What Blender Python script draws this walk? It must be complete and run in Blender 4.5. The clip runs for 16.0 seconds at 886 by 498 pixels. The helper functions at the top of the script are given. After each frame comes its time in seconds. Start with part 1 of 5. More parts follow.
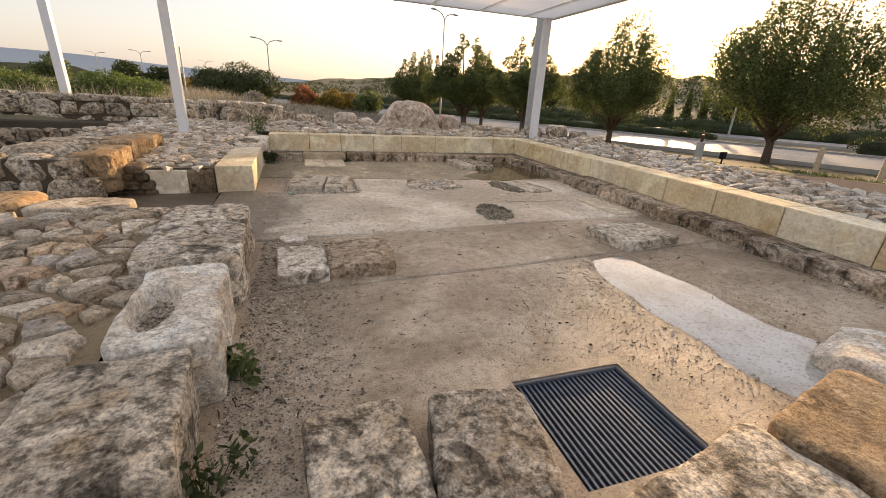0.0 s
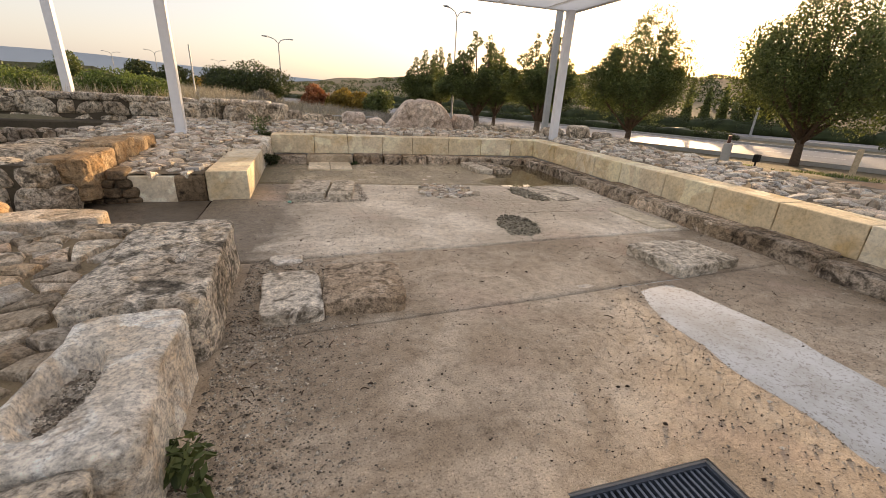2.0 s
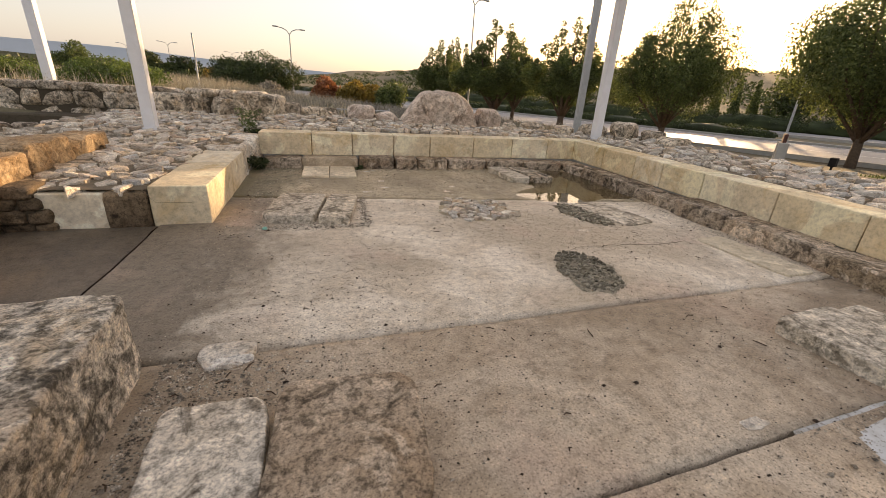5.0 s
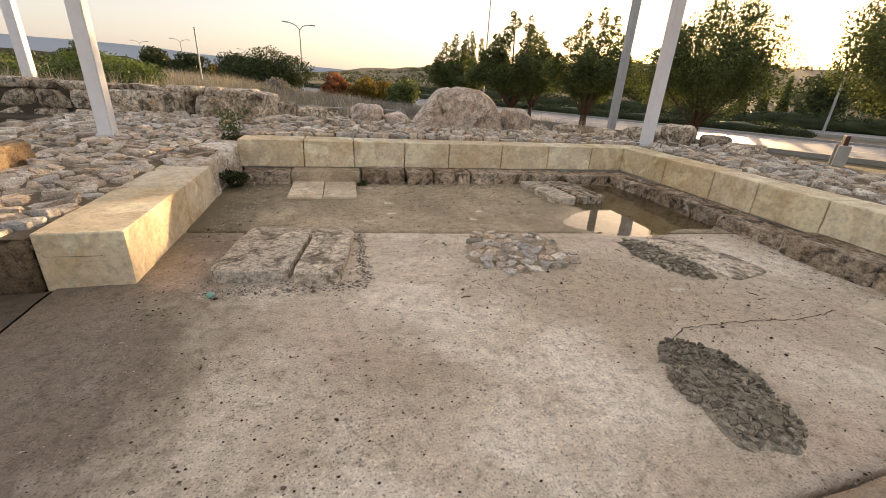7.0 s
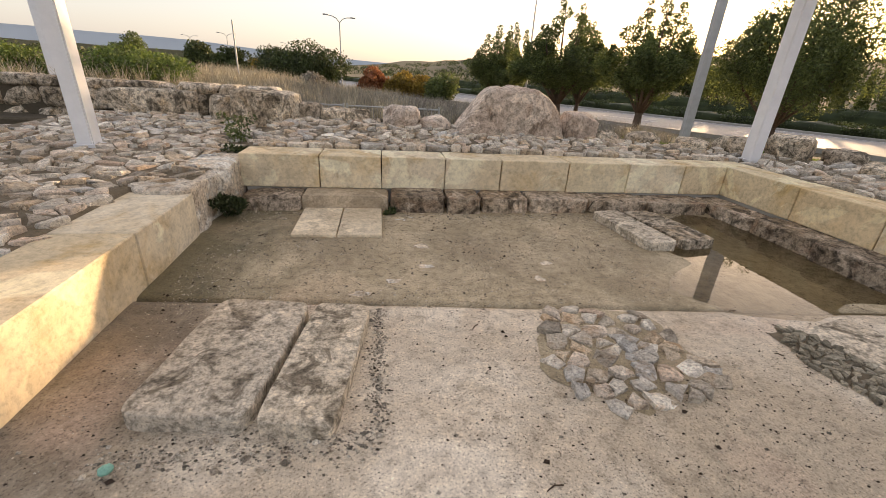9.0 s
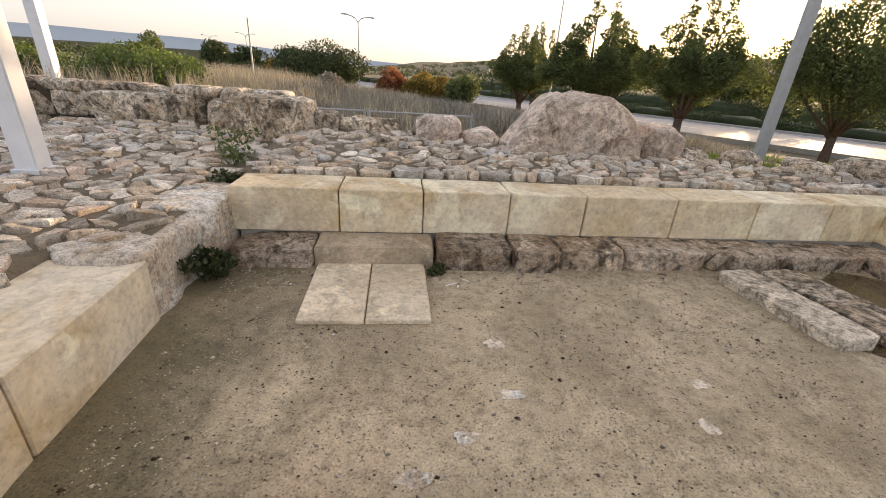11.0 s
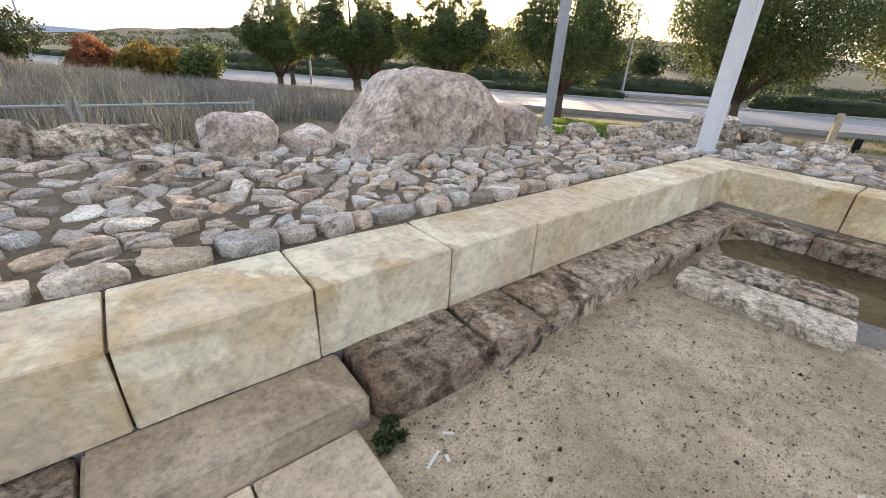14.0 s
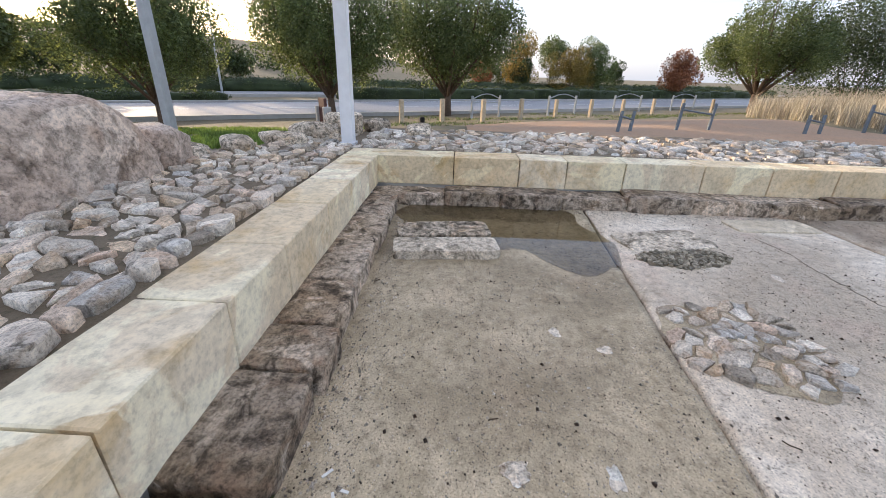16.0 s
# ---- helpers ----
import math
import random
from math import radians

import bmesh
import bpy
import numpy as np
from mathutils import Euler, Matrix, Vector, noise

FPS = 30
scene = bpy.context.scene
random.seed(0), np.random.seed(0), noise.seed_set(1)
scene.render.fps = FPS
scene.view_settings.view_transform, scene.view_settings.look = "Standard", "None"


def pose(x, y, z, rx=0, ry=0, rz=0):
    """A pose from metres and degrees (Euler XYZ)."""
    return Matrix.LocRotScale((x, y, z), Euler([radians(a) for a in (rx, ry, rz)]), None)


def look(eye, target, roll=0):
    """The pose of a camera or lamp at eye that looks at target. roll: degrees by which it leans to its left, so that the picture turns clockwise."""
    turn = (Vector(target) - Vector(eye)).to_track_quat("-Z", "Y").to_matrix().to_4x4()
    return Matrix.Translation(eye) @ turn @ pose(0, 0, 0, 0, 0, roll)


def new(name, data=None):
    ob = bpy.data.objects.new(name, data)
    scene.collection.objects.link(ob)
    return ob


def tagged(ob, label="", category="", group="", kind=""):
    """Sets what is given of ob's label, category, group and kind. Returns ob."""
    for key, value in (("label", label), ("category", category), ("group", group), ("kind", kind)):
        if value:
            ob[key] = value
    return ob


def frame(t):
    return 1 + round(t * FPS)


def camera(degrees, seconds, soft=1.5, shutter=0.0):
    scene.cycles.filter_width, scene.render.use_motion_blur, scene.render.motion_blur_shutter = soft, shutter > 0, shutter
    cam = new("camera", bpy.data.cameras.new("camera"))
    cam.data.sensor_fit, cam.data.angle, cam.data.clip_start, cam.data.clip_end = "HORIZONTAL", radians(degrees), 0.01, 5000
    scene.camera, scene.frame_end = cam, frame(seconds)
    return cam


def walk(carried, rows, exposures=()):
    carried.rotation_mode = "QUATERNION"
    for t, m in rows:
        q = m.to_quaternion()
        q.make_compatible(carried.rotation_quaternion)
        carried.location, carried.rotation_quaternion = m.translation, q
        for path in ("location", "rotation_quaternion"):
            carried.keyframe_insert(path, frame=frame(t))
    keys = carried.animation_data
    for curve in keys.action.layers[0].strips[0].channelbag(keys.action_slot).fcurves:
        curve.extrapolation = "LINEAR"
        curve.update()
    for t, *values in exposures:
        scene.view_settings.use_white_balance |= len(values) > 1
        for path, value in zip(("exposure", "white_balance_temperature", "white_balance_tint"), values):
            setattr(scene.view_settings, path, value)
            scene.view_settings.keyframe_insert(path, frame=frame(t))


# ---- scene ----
cam = camera(95.0, 16.0, soft=0.6)
PATH = [
    (0, (0.074, -0.342, 1.491), (0.679, 1.427, 0.782), 3.3),
    (0.5, (0.071, -0.201, 1.505), (0.662, 1.573, 0.794), 3.4),
    (1, (0.074, -0.065, 1.492), (0.649, 1.713, 0.779), 3.3),
    (1.5, (0.137, 0.109, 1.464), (0.706, 1.89, 0.752), 3.3),
    (2, (0.211, 0.344, 1.461), (0.771, 2.127, 0.746), 3.3),
    (2.5, (0.24, 0.608, 1.429), (0.779, 2.395, 0.709), 3.3),
    (3, (0.263, 0.882, 1.43), (0.767, 2.675, 0.699), 3.3),
    (3.5, (0.351, 1.143, 1.391), (0.855, 2.934, 0.656), 3.4),
    (4, (0.432, 1.381, 1.412), (0.937, 3.168, 0.668), 3.3),
    (4.2, (0.431, 1.471, 1.398), (0.949, 3.256, 0.659), 3.6),
    (6.5, (0.609, 3.032, 1.365), (1.072, 4.825, 0.61), 3.4),
    (7, (0.673, 3.369, 1.355), (1.127, 5.163, 0.597), 3.4),
    (7.5, (0.77, 3.671, 1.413), (1.201, 5.465, 0.643), 3.3),
    (8, (0.796, 3.99, 1.431), (1.187, 5.789, 0.649), 3.4),
    (8.5, (0.796, 4.346, 1.416), (1.148, 6.152, 0.632), 3.5),
    (9, (0.804, 4.74, 1.408), (1.1, 6.552, 0.615), 3.5),
    (9.5, (0.768, 5.057, 1.428), (1.01, 6.87, 0.621), 3.8),
    (9.7, (0.735, 5.214, 1.413), (0.953, 7.038, 0.623), 3.6),
    (11.8, (0.41, 6.71, 1.399), (0.699, 8.52, 0.599), 4.5),
    (12, (0.361, 6.857, 1.418), (0.699, 8.651, 0.6), 4.1),
    (12.5, (0.34, 7.177, 1.401), (0.769, 8.949, 0.579), 3.8),
    (13, (0.291, 7.478, 1.393), (0.897, 9.189, 0.554), 3.8),
    (13.5, (0.274, 7.706, 1.377), (1.107, 9.314, 0.528), 3.4),
    (14, (0.307, 7.899, 1.391), (1.446, 9.305, 0.54), 3.1),
    (14.5, (0.267, 8.055, 1.427), (1.665, 9.201, 0.573), 2.8),
    (15, (0.185, 8.161, 1.44), (1.812, 8.955, 0.59), 2.4),
    (15.5, (0.073, 8.232, 1.452), (1.834, 8.682, 0.618), 2.1),
    (16, (-0.02, 8.316, 1.487), (1.815, 8.364, 0.694), 1.8),
]

walk(cam, [(t, look(eye, target, roll)) for t, eye, target, roll in PATH], [(0.0, 0.57, 7200, 16), (4.0, 0.54, 7450, 16), (9.5, 0.7, 7050, 15), (13.0, 1.02, 6300, 13.5), (14.5, 1.08, 5850, 12), (16.0, 1.0, 5700, 12.5)])

# ---- world, sun ----
SUN_AZ, SUN_EL = 45.0, 8.0
world = bpy.data.worlds.new("sky")
scene.world = world
world.use_nodes = True
wn = world.node_tree.nodes
sky = wn.new("ShaderNodeTexSky")
sky.sky_type = "NISHITA"
sky.sun_disc = False
sky.sun_elevation = radians(SUN_EL)
sky.sun_rotation = radians(SUN_AZ)
sky.dust_density = 2.2
sky.air_density = 1.0
sky.ozone_density = 1.0
wn["Background"].inputs[1].default_value = 0.095
haze = wn.new("ShaderNodeBackground")  # the even white of a hazy evening sky
haze.inputs[0].default_value, haze.inputs[1].default_value = (0.95, 0.96, 1.0, 1), 0.36
both = wn.new("ShaderNodeAddShader")
wl = world.node_tree.links
paler = wn.new("ShaderNodeMix")  # thin haze takes the yellow out of the horizon
paler.data_type, paler.blend_type = "RGBA", "MULTIPLY"
paler.inputs[0].default_value, paler.inputs[7].default_value = 1.0, (0.97, 0.98, 1.12, 1)
wl.new(sky.outputs[0], paler.inputs[6])
wl.new(paler.outputs[2], wn["Background"].inputs[0])
wl.new(wn["Background"].outputs[0], both.inputs[0])
wl.new(haze.outputs[0], both.inputs[1])
wl.new(both.outputs[0], wn["World Output"].inputs[0])
sun = new("sun", bpy.data.lights.new("sun", "SUN"))
sun.data.energy = 5.0
sun.data.angle = radians(0.6)
sun.data.color = (1.0, 0.72, 0.42)
SUN_DIR = Vector((math.sin(radians(SUN_AZ)) * math.cos(radians(SUN_EL)), math.cos(radians(SUN_AZ)) * math.cos(radians(SUN_EL)), math.sin(radians(SUN_EL))))
sun.matrix_world = look(SUN_DIR * 50, (0, 0, 0))


# ---- materials ----
def ramp(nt, fac, stops):
    r = nt.nodes.new("ShaderNodeValToRGB")
    while len(r.color_ramp.elements) < len(stops):
        r.color_ramp.elements.new(0.5)
    for e, (p, c) in zip(r.color_ramp.elements, stops):
        e.position, e.color = p, (*c, 1)
    nt.links.new(fac, r.inputs[0])
    return r.outputs[0]


def noise_tex(nt, scale, detail=6, rough=0.6, stretch=None, vec=None, dist=0.0):
    n = nt.nodes.new("ShaderNodeTexNoise")
    n.inputs["Scale"].default_value, n.inputs["Detail"].default_value = scale, detail
    n.inputs["Roughness"].default_value, n.inputs["Distortion"].default_value = rough, dist
    if stretch:
        m = nt.nodes.new("ShaderNodeMapping")
        m.inputs["Scale"].default_value = stretch
        nt.links.new(vec, m.inputs[0])
        vec = m.outputs[0]
    nt.links.new(vec, n.inputs["Vector"])
    return n.outputs["Fac"]


def mixc(nt, a, b, fac, mode="MIX"):
    m = nt.nodes.new("ShaderNodeMix")
    m.data_type, m.blend_type = "RGBA", mode
    for sock, val in ((m.inputs[0], fac), (m.inputs[6], a), (m.inputs[7], b)):
        if isinstance(val, (int, float)):
            sock.default_value = val
        elif isinstance(val, tuple):
            sock.default_value = (*val, 1)
        else:
            nt.links.new(val, sock)
    return m.outputs[2]


def start(name, rough=0.9):
    m = bpy.data.materials.new(name)
    m.use_nodes = True
    nt = m.node_tree
    b = nt.nodes["Principled BSDF"]
    b.inputs["Roughness"].default_value = rough
    b.inputs["Specular IOR Level"].default_value = 0.3
    pos = nt.nodes.new("ShaderNodeNewGeometry").outputs["Position"]
    return m, nt, b, pos


def bump(nt, b, height, strength, dist):
    n = nt.nodes.new("ShaderNodeBump")
    n.inputs["Strength"].default_value, n.inputs["Distance"].default_value = strength, dist
    nt.links.new(height, n.inputs["Height"])
    nt.links.new(n.outputs[0], b.inputs["Normal"])


def stone(name, light, mid, dark, scale=6.0, stain=0.5, tint=0.35, rel=0.02, island=False, warm=None, rough=0.92, grit=0.7, mottle=0.5, hues=None):
    """Weathered stone: two-colour body, dark lichen spots, fine pits; every piece a little lighter or darker."""
    m, nt, b, pos = start(name, rough)
    n1 = noise_tex(nt, scale * 0.35, 5, 0.6, vec=pos)
    n2 = noise_tex(nt, scale * 3.4, 9, 0.7, vec=pos)
    n3 = noise_tex(nt, scale * 1.0, 8, 0.66, vec=pos, dist=0.8)
    n4 = noise_tex(nt, scale * 12.0, 4, 0.7, vec=pos)
    col = mixc(nt, mid, light, ramp(nt, n1, [(0.38, (0, 0, 0)), (0.62, (1, 1, 1))]))
    if warm:
        col = mixc(nt, col, warm, ramp(nt, noise_tex(nt, scale * 0.8, 4, 0.6, vec=pos, dist=1.0), [(0.52, (0, 0, 0)), (0.72, (0.8, 0.8, 0.8))]))
    bare = tuple(min(0.85, v * 1.22) for v in light)
    col = mixc(nt, col, bare, ramp(nt, noise_tex(nt, scale * 0.5, 7, 0.62, vec=pos, dist=1.3), [(0.54, (0, 0, 0)), (0.58, (0.8, 0.8, 0.8))]))
    col = mixc(nt, col, dark, ramp(nt, n3, [(0.62 - stain * 0.2, (0, 0, 0)), (0.72 - stain * 0.2, (0.85, 0.85, 0.85))]))
    col = mixc(nt, col, ramp(nt, n2, [(0.4, (1 - 0.95 * mottle, 1 - 0.96 * mottle, 1 - mottle)), (0.5, (1, 1, 1)), (0.62, (1 + 0.5 * mottle, 1 + 0.49 * mottle, 1 + 0.45 * mottle))]), grit, "MULTIPLY")
    col = mixc(nt, col, ramp(nt, n4, [(0.36, (0.3, 0.28, 0.26)), (0.48, (1, 1, 1)), (0.63, (1.4, 1.4, 1.36))]), grit * 0.8, "MULTIPLY")
    info = nt.nodes.new("ShaderNodeObjectInfo").outputs["Random"] if not island else nt.nodes["Geometry"].outputs["Random Per Island"]
    lo, hi = 1 - tint, 1 + tint * 0.45
    col = mixc(nt, col, ramp(nt, info, hues or [(0.0, (lo, lo * 0.97, lo * 0.93)), (0.5, (1, 0.97, 0.92)), (0.8, (hi, hi * 0.96, hi * 0.9)), (1.0, (hi, hi, hi))]), 1.0, "MULTIPLY")
    nt.links.new(col, b.inputs["Base Color"])
    h = mixc(nt, n2, n4, 0.35)
    h = mixc(nt, h, n3, 0.3)
    bump(nt, b, h, 1.0, rel * 1.6)
    return m


FLAGS = [(0.0, (0.52, 0.48, 0.43)), (0.16, (0.8, 0.74, 0.66)), (0.32, (1.08, 0.9, 0.7)), (0.46, (0.84, 0.86, 0.89)), (0.6, (1.0, 0.95, 0.88)), (0.78, (1.18, 1.14, 1.08)), (0.9, (0.95, 0.78, 0.66)), (1.0, (1.4, 1.38, 1.32))]
SAWN = [(0.0, (0.94, 0.86, 0.7)), (0.25, (1.06, 1.04, 1.0)), (0.45, (0.96, 0.8, 0.55)), (0.62, (1.0, 0.99, 0.98)), (0.8, (0.9, 0.78, 0.58)), (1.0, (1.1, 1.08, 1.02))]
M_COBBLE = stone("cobble_stone", (0.67, 0.64, 0.59), (0.49, 0.455, 0.41), (0.12, 0.105, 0.085), 7, 0.2, 0.45, 0.02, warm=(0.42, 0.30, 0.19), mottle=0.34, hues=FLAGS)
M_COBBLE_J = stone("cobble_stone_far", (0.67, 0.64, 0.59), (0.49, 0.455, 0.41), (0.12, 0.105, 0.085), 7, 0.2, 0.45, 0.02, island=True, warm=(0.42, 0.30, 0.19), mottle=0.34, hues=FLAGS)
M_ROCK = stone("weathered_limestone", (0.60, 0.54, 0.46), (0.42, 0.35, 0.275), (0.1, 0.085, 0.065), 5, 0.55, 0.2, 0.035, warm=(0.46, 0.33, 0.19), mottle=0.75, grit=0.9)
M_FIELD = stone("ochre_fieldstone", (0.60, 0.545, 0.47), (0.44, 0.37, 0.29), (0.13, 0.11, 0.08), 6, 0.4, 0.4, 0.025, warm=(0.52, 0.38, 0.24), mottle=0.45, hues=FLAGS)
M_FIELD_J = stone("ochre_fieldstone_far", (0.60, 0.545, 0.47), (0.44, 0.37, 0.29), (0.13, 0.11, 0.08), 6, 0.4, 0.4, 0.025, island=True, warm=(0.52, 0.38, 0.24), mottle=0.45, hues=FLAGS)
M_BOULDER = stone("pink_boulder_limestone", (0.60, 0.53, 0.475), (0.44, 0.36, 0.31), (0.2, 0.155, 0.125), 3, 0.3, 0.1, 0.022, warm=(0.46, 0.34, 0.26), mottle=0.55, grit=0.7)
M_PALE = stone("pale_cavernous_limestone", (0.78, 0.74, 0.68), (0.66, 0.58, 0.48), (0.25, 0.18, 0.11), 5, 0.16, 0.12, 0.03, warm=(0.5, 0.36, 0.22))
M_BROWN = stone("brown_worn_stone", (0.5, 0.41, 0.32), (0.37, 0.275, 0.19), (0.12, 0.09, 0.06), 6, 0.4, 0.1, 0.02, mottle=0.7, grit=0.85)
M_DARKSTONE = stone("dark_weathered_stone", (0.2, 0.15, 0.1), (0.13, 0.095, 0.062), (0.04, 0.03, 0.02), 6, 0.4, 0.3, 0.025, mottle=0.6)
M_GRAVEL = stone("olive_grey_gravel", (0.36, 0.33, 0.27), (0.25, 0.225, 0.175), (0.09, 0.08, 0.055), 9, 0.3, 0.45, 0.01, mottle=0.5)
M_LEDGE = stone("old_brown_ledge_stone", (0.57, 0.49, 0.41), (0.31, 0.24, 0.17), (0.06, 0.046, 0.034), 5, 0.5, 0.3, 0.025, warm=(0.34, 0.22, 0.15), mottle=0.7, grit=0.75)
M_CEMENT = stone("cement_smoothed_stone", (0.46, 0.395, 0.31), (0.37, 0.305, 0.225), (0.22, 0.17, 0.12), 4, 0.25, 0.05, 0.004, grit=0.4)
M_SLAB = stone("worn_grey_slab_stone", (0.64, 0.585, 0.505), (0.5, 0.44, 0.36), (0.15, 0.125, 0.095), 6, 0.55, 0.15, 0.009, mottle=0.7)
M_ASHLAR = stone("cream_sawn_limestone", (0.74, 0.68, 0.56), (0.68, 0.6, 0.46), (0.46, 0.37, 0.25), 2.2, 0.0, 0.22, 0.004, warm=(0.54, 0.40, 0.2), grit=0.3, hues=SAWN)
M_TILE = stone("pale_sawn_slab", (0.68, 0.61, 0.49), (0.58, 0.5, 0.38), (0.3, 0.24, 0.17), 4, 0.15, 0.08, 0.004, grit=0.4)
# the low sun's orange is put into this stone's colour
M_SUNWARM = stone("sun_tinted_stone", (0.52, 0.4, 0.27), (0.42, 0.29, 0.17), (0.14, 0.095, 0.055), 6, 0.35, 0.2, 0.03, warm=(0.48, 0.28, 0.12))


def earth(name, a, c, d, scale=3.0, rel=0.012, rough=0.95):
    m, nt, b, pos = start(name, rough)
    n1 = noise_tex(nt, scale * 0.3, 5, 0.6, vec=pos, dist=0.4)
    n2 = noise_tex(nt, scale * 6, 8, 0.7, vec=pos)
    n3 = noise_tex(nt, scale * 30, 4, 0.8, vec=pos)
    col = mixc(nt, a, c, ramp(nt, n1, [(0.35, (0, 0, 0)), (0.65, (1, 1, 1))]))
    col = mixc(nt, col, d, ramp(nt, n2, [(0.5, (0, 0, 0)), (0.72, (0.8, 0.8, 0.8))]))
    col = mixc(nt, col, ramp(nt, n3, [(0.3, (0.7, 0.68, 0.65)), (0.5, (1, 1, 1)), (0.7, (1.2, 1.2, 1.2))]), 0.8, "MULTIPLY")
    nt.links.new(col, b.inputs["Base Color"])
    bump(nt, b, mixc(nt, n2, n3, 0.5), 0.8, rel)
    return m


M_MORTAR = earth("earth_between_stones", (0.15, 0.118, 0.08), (0.21, 0.17, 0.12), (0.06, 0.06, 0.03), 3)
M_SANDY = earth("sandy_joint_earth", (0.34, 0.26, 0.16), (0.27, 0.205, 0.125), (0.17, 0.14, 0.085), 3)
M_SOIL = earth("dry_field_soil", (0.21, 0.17, 0.11), (0.155, 0.14, 0.085), (0.09, 0.09, 0.05), 0.8, 0.03)
# dark earth; on the pit bank this colour also stands for shade
M_DARK = earth("dark_earth_and_shade", (0.075, 0.06, 0.042), (0.1, 0.08, 0.055), (0.04, 0.04, 0.022), 2)
M_ASPHALT = earth("grey_asphalt", (0.2, 0.2, 0.21), (0.24, 0.24, 0.245), (0.16, 0.16, 0.165), 1.5, 0.004, 0.55)


def floor_mat(name, pale, tan, brown, rosy, damp=None):
    """Trodden screed: pale worn areas, brown silt, rosy stains, fine sand."""
    m, nt, b, pos = start(name, 0.85)
    n1 = noise_tex(nt, 0.55, 5, 0.6, vec=pos, dist=0.5)
    n2 = noise_tex(nt, 1.6, 8, 0.65, vec=pos, dist=0.8)
    n3 = noise_tex(nt, 90, 3, 0.8, vec=pos)
    n4 = noise_tex(nt, 1.1, 4, 0.5, (1, 1, 1), pos, 0.3)
    n5 = noise_tex(nt, 14, 9, 0.75, vec=pos)
    col = mixc(nt, tan, pale, ramp(nt, n2, [(0.43, (0, 0, 0)), (0.58, (1, 1, 1))]))
    col = mixc(nt, col, brown, ramp(nt, n1, [(0.44, (0, 0, 0)), (0.6, (0.9, 0.9, 0.9))]))
    if damp:  # a wet stain spreading from the trench
        sep = nt.nodes.new("ShaderNodeSeparateXYZ")
        nt.links.new(pos, sep.inputs[0])
        ad = nt.nodes.new("ShaderNodeMath")
        ad.operation = "MULTIPLY_ADD"
        nt.links.new(n2, ad.inputs[0])
        ad.inputs[1].default_value = 1.6
        nt.links.new(sep.outputs[0], ad.inputs[2])
        col = mixc(nt, col, damp, ramp(nt, ad.outputs[0], [(0.35, (0.9, 0.9, 0.9)), (1.25, (0, 0, 0))]))
    col = mixc(nt, col, rosy, ramp(nt, n4, [(0.56, (0, 0, 0)), (0.72, (0.6, 0.6, 0.6))]))
    col = mixc(nt, col, ramp(nt, n5, [(0.36, (0.5, 0.47, 0.42)), (0.48, (1, 1, 1)), (0.64, (1.28, 1.28, 1.25))]), 0.7, "MULTIPLY")
    col = mixc(nt, col, ramp(nt, n3, [(0.36, (0.3, 0.27, 0.25)), (0.45, (1, 1, 1)), (0.57, (1, 1, 1)), (0.66, (1.5, 1.5, 1.5))]), 0.9, "MULTIPLY")
    nt.links.new(col, b.inputs["Base Color"])
    nt.links.new(ramp(nt, n1, [(0.4, (0.7, 0.7, 0.7)), (0.7, (0.48, 0.48, 0.48))]), b.inputs["Roughness"])
    b.inputs["Specular IOR Level"].default_value = 0.5
    bump(nt, b, mixc(nt, n5, n3, 0.4), 0.9, 0.008)
    return m


M_FLOOR = floor_mat("trodden_screed", (0.54, 0.445, 0.335), (0.41, 0.32, 0.225), (0.23, 0.17, 0.11), (0.46, 0.33, 0.245))
M_FLOOR_PALE = floor_mat("pale_worn_screed", (0.77, 0.685, 0.565), (0.63, 0.535, 0.415), (0.42, 0.345, 0.25), (0.54, 0.395, 0.305), damp=(0.17, 0.135, 0.095))
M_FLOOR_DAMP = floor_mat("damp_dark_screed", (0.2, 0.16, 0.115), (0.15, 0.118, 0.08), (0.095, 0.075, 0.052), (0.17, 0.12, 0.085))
M_FLOOR_SILT = floor_mat("silty_screed", (0.52, 0.43, 0.295), (0.41, 0.335, 0.22), (0.26, 0.205, 0.125), (0.45, 0.34, 0.225), damp=(0.14, 0.12, 0.065))


def plain(name, c, rough=0.5, metal=0.0, var=0.15, scale=8, rel=0.001):
    m, nt, b, pos = start(name, rough)
    n = noise_tex(nt, scale, 6, 0.65, vec=pos)
    lo, hi = 1 - var, 1 + var
    nt.links.new(mixc(nt, c, ramp(nt, n, [(0.3, (lo, lo, lo)), (0.7, (hi, hi, hi))]), 1.0, "MULTIPLY"), b.inputs["Base Color"])
    b.inputs["Metallic"].default_value = metal
    bump(nt, b, n, 0.4, rel)
    return m


M_WHITE = plain("white_painted_steel", (0.78, 0.79, 0.82), 0.4, 0, 0.05)
M_GREY = plain("grey_galvanised_steel", (0.42, 0.43, 0.43), 0.5, 0.3, 0.1)
M_STEEL = plain("dull_dark_steel", (0.13, 0.15, 0.17), 0.6, 0.2, 0.15)
M_GRATE = plain("blue_black_steel", (0.13, 0.155, 0.19), 0.38, 0.5, 0.2, 20)
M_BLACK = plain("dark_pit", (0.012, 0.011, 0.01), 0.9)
M_BARK = plain("tree_bark", (0.12, 0.085, 0.06), 0.95, 0, 0.4, 14, 0.02)
M_LINE = plain("road_paint", (0.75, 0.75, 0.73), 0.7)
M_KERB = plain("concrete_kerb", (0.42, 0.4, 0.37), 0.9, 0, 0.12, 3)
M_WOOD = plain("pale_fence_wood", (0.5, 0.4, 0.27), 0.85, 0, 0.2, 12)
